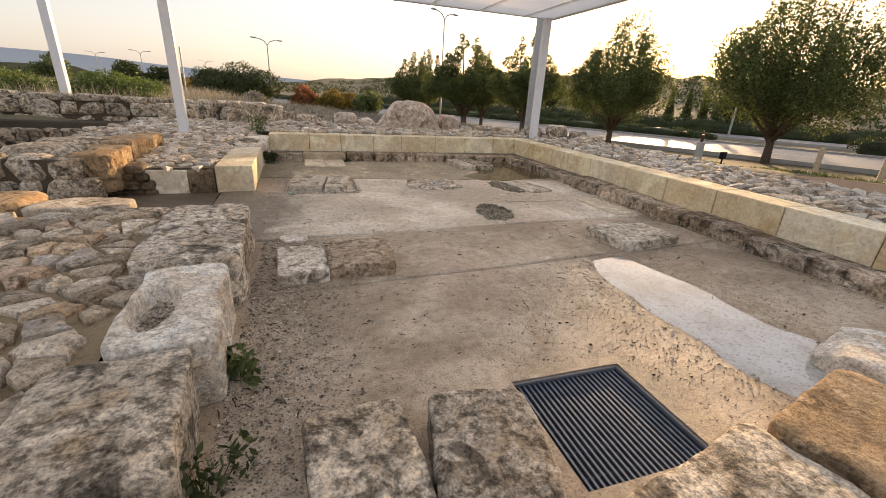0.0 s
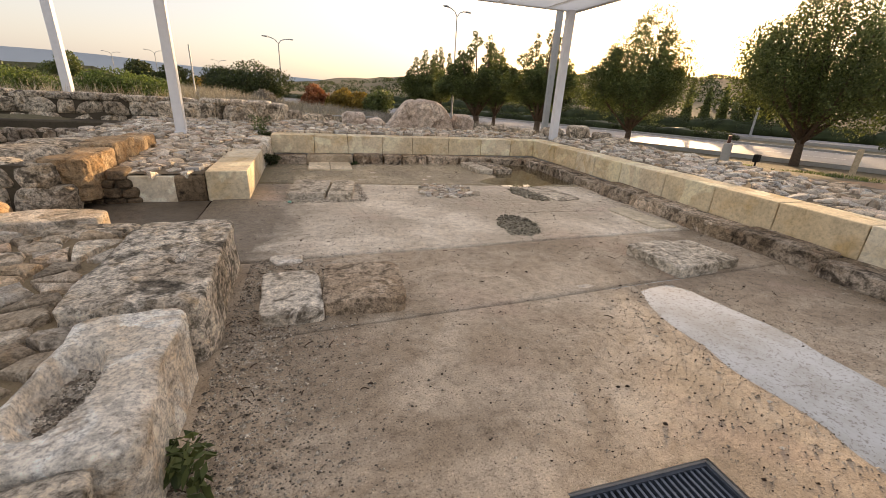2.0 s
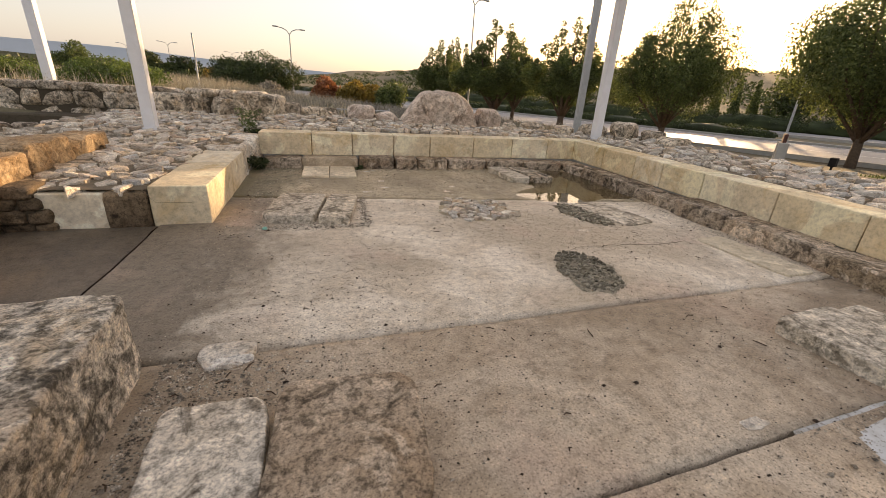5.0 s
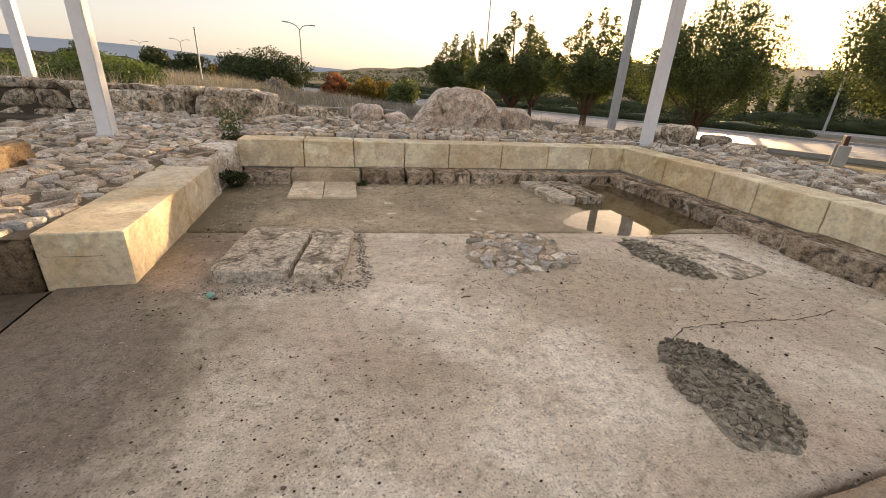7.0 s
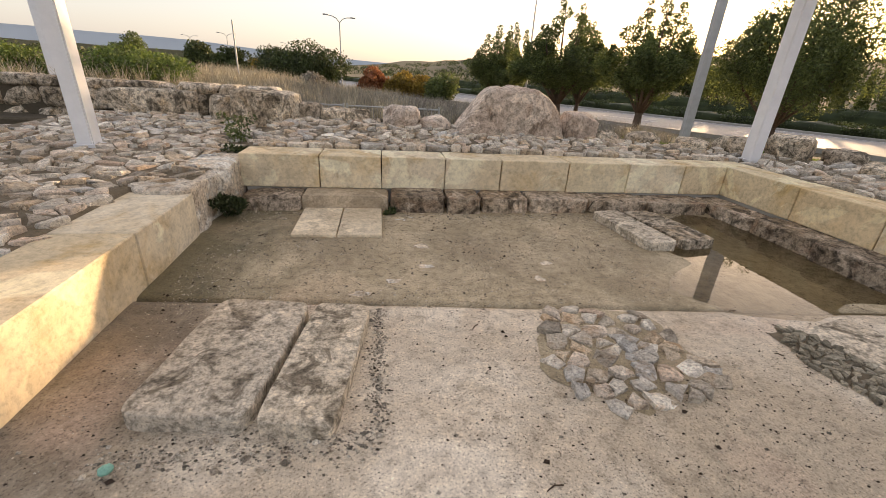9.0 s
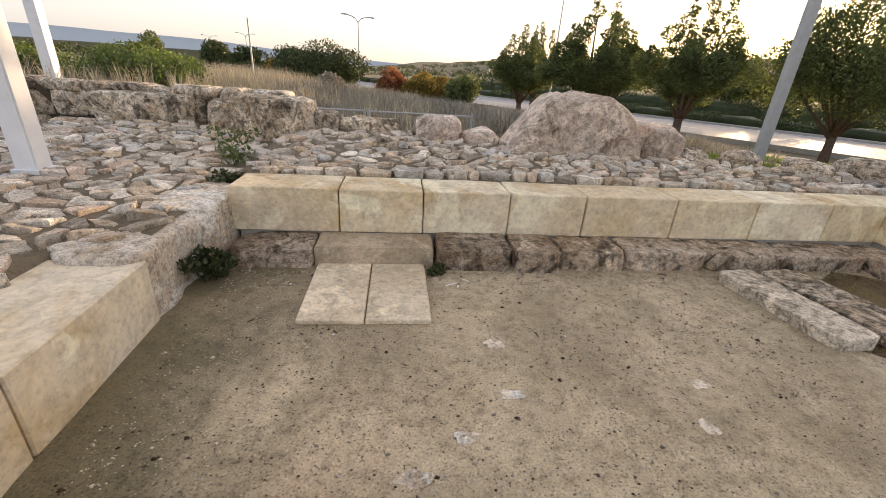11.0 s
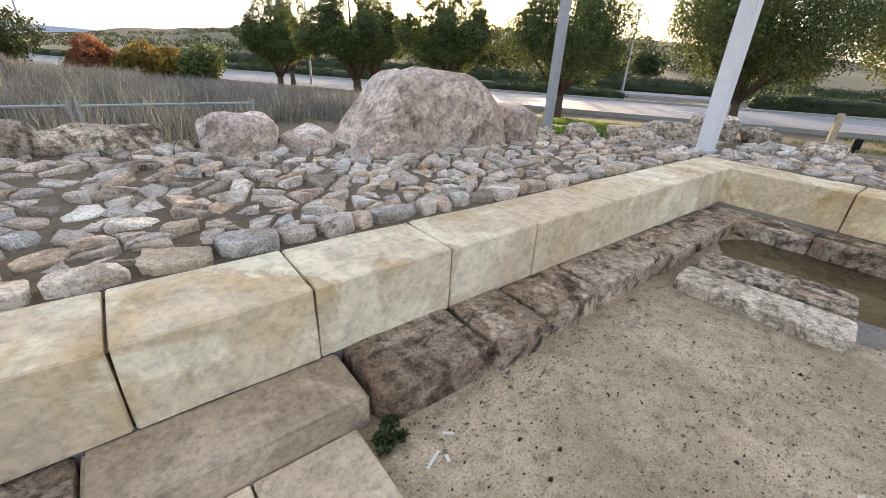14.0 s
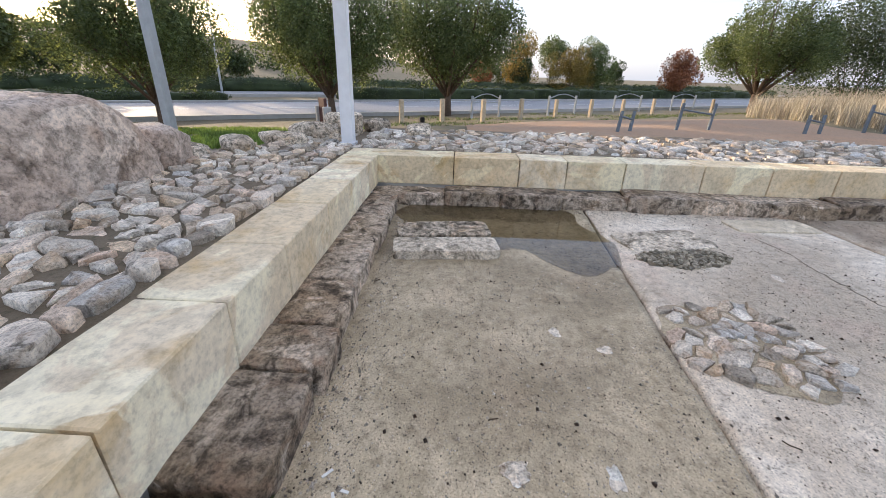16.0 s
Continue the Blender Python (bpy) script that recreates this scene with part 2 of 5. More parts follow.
M_STICK = plain("dry_twig", (0.09, 0.06, 0.04), 0.95, 0, 0.3, 20)
M_RUST = plain("rusty_plate", (0.12, 0.06, 0.05), 0.85, 0.2, 0.3, 6)


def leaf(name, a, c, trans=0.35):
    m, nt, b, pos = start(name, 0.55)
    isl = nt.nodes["Geometry"].outputs["Random Per Island"]
    col = ramp(nt, isl, [(0.0, a), (0.7, c), (1.0, tuple(min(1, v * 1.6) for v in c))])
    n = noise_tex(nt, 0.9, 3, 0.5, vec=pos)
    col = mixc(nt, col, ramp(nt, n, [(0.35, (0.7, 0.7, 0.7)), (0.65, (1.2, 1.2, 1.1))]), 1.0, "MULTIPLY")
    nt.links.new(col, b.inputs["Base Color"])
    t = nt.nodes.new("ShaderNodeBsdfTranslucent")
    nt.links.new(mixc(nt, col, (1.3, 1.25, 0.85), 1.0, "MULTIPLY"), t.inputs[0])
    mx = nt.nodes.new("ShaderNodeMixShader")
    mx.inputs[0].default_value = trans
    nt.links.new(b.outputs[0], mx.inputs[1])
    nt.links.new(t.outputs[0], mx.inputs[2])
    nt.links.new(mx.outputs[0], nt.nodes["Material Output"].inputs[0])
    return m


M_LEAF = leaf("dark_green_leaf", (0.065, 0.09, 0.036), (0.14, 0.17, 0.07), 0.36)
M_HEDGE = leaf("hedge_leaf", (0.035, 0.05, 0.02), (0.07, 0.09, 0.035), 0.2)
M_RUSSET = leaf("russet_leaf", (0.2, 0.08, 0.045), (0.3, 0.13, 0.07))
M_GOLD = leaf("yellow_green_leaf", (0.17, 0.12, 0.03), (0.28, 0.2, 0.05))
M_FRESH = leaf("fresh_green_leaf", (0.08, 0.12, 0.035), (0.14, 0.185, 0.06))
M_WEED = leaf("dull_weed_leaf", (0.06, 0.085, 0.03), (0.13, 0.16, 0.065), 0.25)
M_STRAW = leaf("dry_straw", (0.3, 0.26, 0.205), (0.42, 0.37, 0.3), 0.15)
M_SCRUB = leaf("grey_scrub", (0.17, 0.155, 0.14), (0.29, 0.265, 0.24), 0.15)
M_LAWN = leaf("lawn_grass", (0.09, 0.15, 0.03), (0.2, 0.27, 0.06), 0.3)


def panel_mat():
    m, nt, b, pos = start("translucent_shade_panel", 0.7)
    col = mixc(nt, (0.9, 0.89, 0.87), (0.85, 0.84, 0.82), noise_tex(nt, 1.5, 5, 0.6, vec=pos))
    nt.links.new(col, b.inputs["Base Color"])
    t = nt.nodes.new("ShaderNodeBsdfTranslucent")
    nt.links.new(col, t.inputs[0])
    mx = nt.nodes.new("ShaderNodeMixShader")
    mx.inputs[0].default_value = 0.9
    nt.links.new(b.outputs[0], mx.inputs[1])
    nt.links.new(t.outputs[0], mx.inputs[2])
    nt.links.new(mx.outputs[0], nt.nodes["Material Output"].inputs[0])
    return m


M_CANOPY = panel_mat()


def water_mat():
    m, nt, b, pos = start("shallow_water", 0.02)
    b.inputs["Base Color"].default_value = (0.45, 0.4, 0.29, 1)
    b.inputs["Transmission Weight"].default_value = 1.0
    b.inputs["IOR"].default_value = 1.33
    b.inputs["Specular IOR Level"].default_value = 0.5
    bump(nt, b, noise_tex(nt, 9, 3, 0.5, vec=pos), 0.05, 0.004)
    return m


M_WATER = water_mat()


def pale_water():
    m, nt, b, pos = start("silt_water_painted_sky", 0.06)
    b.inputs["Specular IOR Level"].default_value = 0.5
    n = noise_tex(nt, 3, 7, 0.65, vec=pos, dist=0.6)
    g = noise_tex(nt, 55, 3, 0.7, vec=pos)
    # whitish base stands in for the bright sky's reflection, mixed with real pale silt
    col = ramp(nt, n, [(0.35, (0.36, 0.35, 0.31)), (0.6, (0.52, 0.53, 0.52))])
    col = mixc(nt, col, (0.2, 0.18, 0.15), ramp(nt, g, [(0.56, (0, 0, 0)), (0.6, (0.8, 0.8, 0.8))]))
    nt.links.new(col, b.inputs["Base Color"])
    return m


M_SKYPALE = pale_water()


# ---- makers ----
def mesh_from(name, verts, faces, mat, smooth=False):
    me = bpy.data.meshes.new(name)
    me.from_pydata([tuple(v) for v in verts], [], [tuple(f) for f in faces])
    me.materials.append(mat)
    if smooth:
        me.polygons.foreach_set("use_smooth", [True] * len(me.polygons))
    me.update()
    return me


def put(name, me, parent=None, loc=(0, 0, 0), rot=0.0, label="", category="", group="", kind=""):
    ob = new(name, me)
    ob.location = loc
    ob.rotation_euler = (0, 0, rot)
    if parent:
        ob.parent = parent
    return tagged(ob, label, category, group, kind)


def bm_mesh(name, bm, mat, smooth=False):
    me = bpy.data.meshes.new(name)
    bm.to_mesh(me)
    bm.free()
    me.materials.append(mat)
    if smooth:
        me.polygons.foreach_set("use_smooth", [True] * len(me.polygons))
    return me


def part(name, bm, mat, parent, label="", smooth=False):
    return put(name, bm_mesh(name, bm, mat, smooth), parent, label=label)


def empty(name, loc=(0, 0, 0), rot=0.0, **tags):
    return put(name, None, None, loc, rot, **tags)


def add_box(bm, x0, x1, y0, y1, z0, z1, bev=0.0, seg=1):
    r = bmesh.ops.create_cube(bm, size=1.0)
    for v in r["verts"]:
        v.co = Vector(((x0 + x1) / 2 + v.co.x * (x1 - x0), (y0 + y1) / 2 + v.co.y * (y1 - y0), (z0 + z1) / 2 + v.co.z * (z1 - z0)))
    if bev:
        es = list({e for v in r["verts"] for e in v.link_edges})
        bmesh.ops.bevel(bm, geom=es, offset=bev, segments=seg, affect="EDGES")


def box_bm(*a, **k):
    bm = bmesh.new()
    add_box(bm, *a, **k)
    return bm


def add_tube(bm, a, b, ra, rb, n=8):
    a, b = Vector(a), Vector(b)
    q = (b - a).to_track_quat("Z", "Y").to_matrix().to_4x4()
    m = Matrix.Translation((a + b) / 2) @ q
    bmesh.ops.create_cone(bm, cap_ends=True, segments=n, radius1=ra, radius2=rb, depth=(b - a).length, matrix=m)


def tube_bm(*a, **k):
    bm = bmesh.new()
    add_tube(bm, *a, **k)
    return bm


def rock_bm(dx, dy, dz, seed, sub=4, boxy=0.55, rough=0.1, top=None, crack=None, hollow=None):
    """A stone of that size standing on z = 0: boxy 0 is round, 1 a sharp block; broken planes, ridges and pits."""
    bm = bmesh.new()
    bmesh.ops.create_icosphere(bm, subdivisions=sub, radius=1.0)
    off = Vector((seed * 7.31 % 97, seed * 3.77 % 89, seed * 1.93 % 83))
    rnd = random.Random(seed)
    cuts = [(Vector((rnd.uniform(-1, 1), rnd.uniform(-1, 1), rnd.uniform(-0.4, 0.9))).normalized(), rnd.uniform(0.7, 0.97)) for _ in range(9)]
    e = 2 + 9 * boxy ** 2
    half = Vector((dx, dy, dz)) / 2
    small = min(dx, dy, dz) * 0.5 + max(dx, dy, dz) * 0.12
    for v in bm.verts:
        d = v.co.normalized()
        # spread the points evenly over a block
        c = Vector([math.copysign(abs(q) ** (1 - 0.35 * boxy), q) for q in d])
        p = c / (abs(c.x) ** e + abs(c.y) ** e + abs(c.z) ** e) ** (1 / e)
        for n, k in cuts:
            w = p.dot(n) - k * (1 + 0.5 * boxy + (0.35 if boxy > 0.75 else 0))
            if w > 0:
                p -= n * w * 0.9
        q = Vector((p.x * half.x, p.y * half.y, p.z * half.z))
        f = 1.6 / max(small, 0.05)
        g = off + q * f * 0.5
        h = noise.noise(g) * 0.9 + noise.noise(g * 2.3) * 0.6 + noise.noise(g * 5.1) * 0.4 + (abs(noise.noise(g * 9.7)) - 0.25) * 0.36 + noise.noise(g * 21) * 0.12
        v.co = q + d * h * rough * small * 0.9
    co = np.array([v.co for v in bm.verts])
    if top is not None:
        lim = dz / 2 * top
        co[:, 2] = np.where(co[:, 2] > lim, lim + (co[:, 2] - lim) * 0.3, co[:, 2])
    lim = -dz / 2 * 0.8
    co[:, 2] = np.maximum(co[:, 2], lim)
    lo, hi = co.min(0), co.max(0)
    co = (co - (lo + hi) / 2) / (hi - lo) * np.array([dx, dy, dz]) + np.array([0, 0, dz / 2])
    if hollow:
        hx, hy, ra, rb, deep = hollow
        w = 1 - ((co[:, 0] - hx) / ra) ** 2 - ((co[:, 1] - hy) / rb) ** 2
        co[:, 2] -= np.where((w > 0) & (co[:, 2] > dz * 0.6), deep * np.clip(w * 2.4, 0, 1), 0)
    if crack:  # a broad mass, sloping long on one side and breaking off steeply on the other
        t = np.clip(co[:, 2] / dz, 0, 1)
        u = co[:, 0] / dx + 0.5
        left, right = -0.5 + 0.33 * t, 0.5 - 0.06 * t - 0.22 * t ** 3
        co[:, 0] = (left + (right - left) * u) * dx
        co[:, 1] *= 1 - 0.25 * t
        u = co[:, 0] + 0.12 * co[:, 2] + 0.03 * np.sin(co[:, 2] * 14) - crack * dx
        co[:, 1] += np.where((np.abs(u) < 0.018) & (co[:, 1] < 0) & (t > 0.35), 0.06, 0)
    for v, q in zip(bm.verts, co):
        v.co = q
    return bm


def rock(name, x, y, z, dx, dy, dz, seed, mat, label, category="stone", rot=0.0, sub=4, boxy=0.55, rough=0.1, group="", top=None, parent=None, crack=None, hollow=None):
    me = bm_mesh(name, rock_bm(dx, dy, dz, seed, sub, boxy, rough, top, crack, hollow), mat, True)
    return put(name, me, parent, (x, y, z), radians(rot), label, category, group)


def clip_poly(poly, nx, ny, c):
    out = []
    for i in range(len(poly)):
        a, b = poly[i], poly[(i + 1) % len(poly)]
        da, db = a[0] * nx + a[1] * ny - c, b[0] * nx + b[1] * ny - c
        if da <= 0:
            out.append(a)
        if da * db < 0:
            k = da / (da - db)
            out.append((a[0] + (b[0] - a[0]) * k, a[1] + (b[1] - a[1]) * k))
    return out


def cells(x0, x1, y0, y1, size, seed, inside, ratio=1.0, jitter=0.5, keep=()):
    """Irregular close-fitting pieces: (centre, polygon) of those whose centre lies inside."""
    rnd = random.Random(seed)
    sx, sy = size * ratio, size / ratio
    nx, ny = int((x1 - x0) / sx) + 3, int((y1 - y0) / sy) + 3
    pts = {}
    for i in range(-1, nx):
        for j in range(-1, ny):
            pts[i, j] = (x0 + (i + 0.5 + (0.5 if j % 2 else 0) + rnd.uniform(-jitter, jitter)) * sx, y0 + (j + 0.5 + rnd.uniform(-jitter, jitter)) * sy)
    out = []
    for (i, j), p in pts.items():
        if not inside(*p):
            continue
        poly = [(p[0] + a * size * 1.3, p[1] + b * size * 1.3) for a, b in ((-1, -1), (1, -1), (1, 1), (-1, 1))]
        for di in (-2, -1, 0, 1, 2):
            for dj in (-2, -1, 0, 1, 2):
                q = pts.get((i + di, j + dj))
                if q and q != p:
                    ax, ay = q[0] - p[0], q[1] - p[1]
                    poly = clip_poly(poly, ax, ay, (q[0] ** 2 + q[1] ** 2 - p[0] ** 2 - p[1] ** 2) / 2)
                    if len(poly) < 3:
                        break
        for nx_, ny_, c_ in keep:
            poly = clip_poly(poly, nx_, ny_, c_) if len(poly) >= 3 else poly
        if len(poly) >= 3:
            out.append((p, poly))
    return out


def cobble(p, poly, h, rnd, gap=0.88, tilt=0.12, flat=0.8):
    """One paving stone about its own middle: sunk foot, chipped shoulder, uneven top."""
    q = []
    for a, b in poly:
        if not q or math.hypot(a - q[-1][0], b - q[-1][1]) > 0.035:
            q.append((a, b))
    if len(q) > 3 and math.hypot(q[0][0] - q[-1][0], q[0][1] - q[-1][1]) < 0.035:
        q.pop()
    # break the straight sides
    r = []
    for i, (a, b) in enumerate(q):
        c, d = q[(i + 1) % len(q)]
        r.append((a, b))
        if math.hypot(c - a, d - b) > 0.09:
            k, w = rnd.uniform(0.35, 0.65), rnd.uniform(0.86, 1.04)
            mx, my = a + (c - a) * k, b + (d - b) * k
            r.append((p[0] + (mx - p[0]) * w, p[1] + (my - p[1]) * w))
    q = r
    n = len(q)
    if n < 3:
        return None
    tx, ty = rnd.uniform(-tilt, tilt), rnd.uniform(-tilt, tilt)
    own = [rnd.uniform(0.88, 1.04) for _ in q]
    ax, ay = [(rnd.choice(q)[i] - p[i]) * rnd.uniform(0.05, 0.4) * gap for i in (0, 1)]
    vs = []
    for k, z in ((gap * 1.02, -0.05), (gap, h * 0.45), (gap * (flat + (1 - flat) * 0.4), h * 0.85), (gap * flat * 0.72, h)):
        for (a, b), o in zip(q, own):
            x, y = (a - p[0]) * k * o, (b - p[1]) * k * o
            if z == h:
                x, y = x + ax * 0.4, y + ay * 0.4
            w = rnd.uniform(-0.006, 0.006) if z > 0 else 0
            vs.append((x + w, y + rnd.uniform(-0.004, 0.004), z + w * 0.8 + (tx * x + ty * y if z > 0 else 0)))
    vs.append((ax, ay, h * rnd.uniform(1.0, 1.25) + tx * ax + ty * ay))
    fs = []
    for r in (0, 1, 2):
        for i in range(n):
            j = (i + 1) % n
            fs.append((r * n + i, r * n + j, (r + 1) * n + j, (r + 1) * n + i))
    for i in range(n):
        fs.append((3 * n + i, 3 * n + (i + 1) % n, 4 * n))
    return vs, fs


def paving(owner, x0, x1, y0, y1, size, seed, inside, height, near, lift=(0.035, 0.07), ratio=1.25, name="paving_stone", limit=290, mat=None, matj=None, gap=0.88, tilt=0.14, flat=0.8, keep=()):
    """Stones over a stretch: the ones nearest to the point `near` are parts, the rest one mesh."""
    rnd = random.Random(seed)
    cs = cells(x0, x1, y0, y1, size, seed, inside, ratio, keep=keep)
    cs.sort(key=lambda c: math.hypot(c[0][0] - near[0], c[0][1] - near[1]))
    av, af = [], []
    for n, (p, poly) in enumerate(cs):
        if rnd.random() < 0.012:
            continue
        made = cobble(p, poly, rnd.uniform(*lift), rnd, gap * rnd.choice((0.72, 0.84, 0.93, 1.0, 1.03)), tilt, min(0.97, flat * rnd.uniform(0.92, 1.08)))
        if not made:
            continue
        vs, fs = made
        z = height(*p)
        if n < limit:
            put(name, mesh_from(name, vs, fs, mat or M_COBBLE), owner, (p[0], p[1], z))
        else:
            k = len(av)
            av += [(a + p[0], b + p[1], c + z) for a, b, c in vs]
            af += [tuple(i + k for i in f) for f in fs]
    if av:
        put(name + "s", mesh_from(name + "s", av, af, matj or M_COBBLE_J), owner, kind="stuff")


def sheet(name, x0, x1, y0, y1, step, zf, mat, smooth=True):
    nx, ny = max(2, int((x1 - x0) / step) + 1), max(2, int((y1 - y0) / step) + 1)
    vs = []
    for j in range(ny):
        for i in range(nx):
            x, y = x0 + (x1 - x0) * i / (nx - 1), y0 + (y1 - y0) * j / (ny - 1)
            vs.append((x, y, zf(x, y)))
    fs = [(j * nx + i, j * nx + i + 1, (j + 1) * nx + i + 1, (j + 1) * nx + i) for j in range(ny - 1) for i in range(nx - 1)]
    return mesh_from(name, vs, fs, mat, smooth)


def wob(x, y, s, seed=0.0):
    return noise.noise(Vector((x * s, y * s, seed)))


def leaf_mesh(name, mat, centres, radii, count, size, seed, up=0.3):
    """Small leaves spread through overlapping clumps, thicker towards their outside."""
    r = np.random.RandomState(seed)
    centres, radii = np.array(centres, float), np.array(radii, float)
    w = (radii[:, 0] * radii[:, 1] + radii[:, 2] * radii[:, 0]) ** 0.9
    idx = r.choice(len(centres), count, p=w / w.sum())
    d = r.normal(size=(count, 3))
    d /= np.linalg.norm(d, axis=1)[:, None]
    k = r.uniform(0.4, 1.0, (count, 1)) ** 0.6 + np.abs(r.normal(0, 0.1, (count, 1)))
    p = centres[idx] + d * radii[idx] * k
    a = r.normal(size=(count, 3)) + np.array([0, 0, up])
    a /= np.linalg.norm(a, axis=1)[:, None]
    b = np.cross(a, r.normal(size=(count, 3)))
    b /= np.linalg.norm(b, axis=1)[:, None] + 1e-9
    s = size * r.uniform(0.6, 1.3, (count, 1))
    v = np.stack([p - a * s, p + b * s * 0.45, p + a * s, p - b * s * 0.45], 1).reshape(-1, 3)
    me = bpy.data.meshes.new(name)
    me.vertices.add(count * 4)
    me.vertices.foreach_set("co", v.ravel())
    me.loops.add(count * 4)
    me.loops.foreach_set("vertex_index", np.arange(count * 4))
    me.polygons.add(count)
    me.polygons.foreach_set("loop_start", np.arange(0, count * 4, 4))
    me.materials.append(mat)
    me.update()
    me.validate()
    return me


def blades(name, mat, pts, height, width, seed, per=7, lean=0.35):
    """Tufts of narrow blades at the given roots."""
    r = random.Random(seed)
    vs, fs = [], []
    for x, y, z, k in pts:
        for _ in range(per):
            a = r.uniform(0, 6.283)
            h = height * k * r.uniform(0.5, 1.15)
            w = width * r.uniform(0.7, 1.3)
            ox, oy = r.uniform(-0.12, 0.12) * k, r.uniform(-0.12, 0.12) * k
            lx, ly = math.cos(a) * h * lean * r.uniform(0.2, 1), math.sin(a) * h * lean * r.uniform(0.2, 1)
            px, py = -math.sin(a) * w, math.cos(a) * w
            n = len(vs)
            vs += [(x + ox - px, y + oy - py, z - 0.02), (x + ox + px, y + oy + py, z - 0.02), (x + ox + lx * 0.4 + px * 0.7, y + oy + ly * 0.4 + py * 0.7, z + h * 0.6),
                   (x + ox + lx * 0.4 - px * 0.7, y + oy + ly * 0.4 - py * 0.7, z + h * 0.6), (x + ox + lx, y + oy + ly, z + h)]
            fs += [(n, n + 1, n + 2, n + 3), (n + 3, n + 2, n + 4)]
    return mesh_from(name, vs, fs, mat)


# ---- ground outside ----
RX, RY = 0.85, 0.53  # across the road


def along(s, u):
    """The point s metres across towards the road and u metres along it."""
    return RX * s + RY * u, RY * s - RX * u


def ground_z(x, y):
    s = RX * x + RY * y
    z = -1.0 * min(1, max(0, (s - 13) / 13))
    if s > 58:
        az = math.degrees(math.atan2(x, y))
        d = math.hypot(x, y)
        crest = 4.0 - 0.0014 * (az - 40) ** 2
        crest = max(-0.1, crest)
        z += math.tan(radians(crest)) * 240 * min(1, max(0, (s - 58) / 170)) ** 1.1 + wob(x, y, 0.02, 3) * 2.5 * min(1, (s - 58) / 60)
    if s < 20:
        z += 0.45 * min(1, max(0, (-x - 1) / 5)) * min(1, max(0, (20 - s) / 8))
    z += wob(x, y, 0.35, 1) * 0.05
    return z


def north_edge(x):
    """The line where the north apron ends; it draws in towards the east."""
    return 11.95 - 0.55 * max(0.0, x - 3.5)


def ground_sheet():
    xs = sorted({*np.arange(-40, 60.1, 1.25).tolist(), *np.arange(-400, 401, 20).tolist(), *(-3000.0, -1500.0, -800.0, 800.0, 1500.0, 3000.0)})
    ys = sorted({*np.arange(-30, 70.1, 1.25).tolist(), *np.arange(-400, 401, 20).tolist(), *(-3000.0, -1500.0, -800.0, 800.0, 1500.0, 3000.0)})
    vs = [(x, y, (-0.75 if -9 < x < 7 and -5.5 < y < north_edge(x) - 0.2 else ground_z(x, y)) if max(abs(x), abs(y)) < 500 else ground_z(x * 400 / max(abs(x), abs(y)), y * 400 / max(abs(x), abs(y))) - 3) for y in ys for x in xs]
    n = len(xs)
    fs = [(j * n + i, j * n + i + 1, (j + 1) * n + i + 1, (j + 1) * n + i) for j in range(len(ys) - 1) for i in range(n - 1)]
    put("ground", mesh_from("ground", vs, fs, M_SOIL, True), label="dry earth ground with scrub, sloping down to the road", category="ground", kind="structure")


ground_sheet()


def strip(name, s0, s1, z, mat, label, u0=-130, u1=110, thick=0.0, step=4.0):
    vs, fs = [], []
    n = int((u1 - u0) / step) + 1
    for i in range(n):
        u = u0 + step * i
        for s in (s0, s1):
            x, y = along(s, u)
            vs.append((x, y, z))
    if thick:
        k = len(vs)
        vs += [(x, y, z - thick) for x, y, _ in vs]
    for i in range(n - 1):
        a = 2 * i
        fs.append((a + 1, a, a + 2, a + 3))
        if thick:
            fs += [(a, a + k, a + k + 2, a + 2), (a + 1, a + 3, a + k + 3, a + k + 1)]
    return put(name, mesh_from(name, vs, fs, mat), label=label, category=name.split("_")[0], kind="structure")


strip("road_near", 29.0, 39.5, -0.9, M_ASPHALT, "grey asphalt road with pale lane lines", thick=0.2)
strip("road_far", 48, 56, -0.9, M_ASPHALT, "far carriageway of grey asphalt", thick=0.2)
strip("kerb_near", 28.7, 29.0, -0.78, M_KERB, "grey concrete kerb along the road", thick=0.3)
strip("kerb_median", 39.5, 39.85, -0.76, M_KERB, "grey concrete kerb of the planted median", thick=0.3)
strip("kerb_far", 47.7, 48.0, -0.76, M_KERB, "grey concrete kerb of the planted median", thick=0.3)
for u in range(-120, 100, 9):
    strip("road_marking", 34.1, 34.25, -0.893, M_LINE, "white dashed lane line", u, u + 4.5, step=4.5)
strip("road_edge_line", 38.9, 39.05, -0.893, M_LINE, "white edge line of the road")

# ---- court: floor panels, joints between them ----
DIPS = [(4.35, 7.95, 0.95, 1.15, 0.06), (3.65, 7.25, 0.75, 0.55, 0.035), (2.95, 2.35, 0.42, 0.5, 0.036), (2.93, 1.75, 0.4, 1.1, 0.036), (3.0, 0.95, 0.5, 0.55, 0.036), (-1.8, 5.2, 1.6, 0.75, 0.02)]


def floor_z(x, y):
    z = wob(x, y, 0.9, 5) * 0.006 + wob(x, y, 4, 6) * 0.0025
    for cx, cy, rx, ry, d in DIPS:
        q = ((x - cx) / rx) ** 2 + ((y - cy) / ry) ** 2 + wob(x, y, 2.2, 9) * 0.5
        z -= d * max(0.0, 1 - q) ** 0.7 if q < 1 else 0
    return z


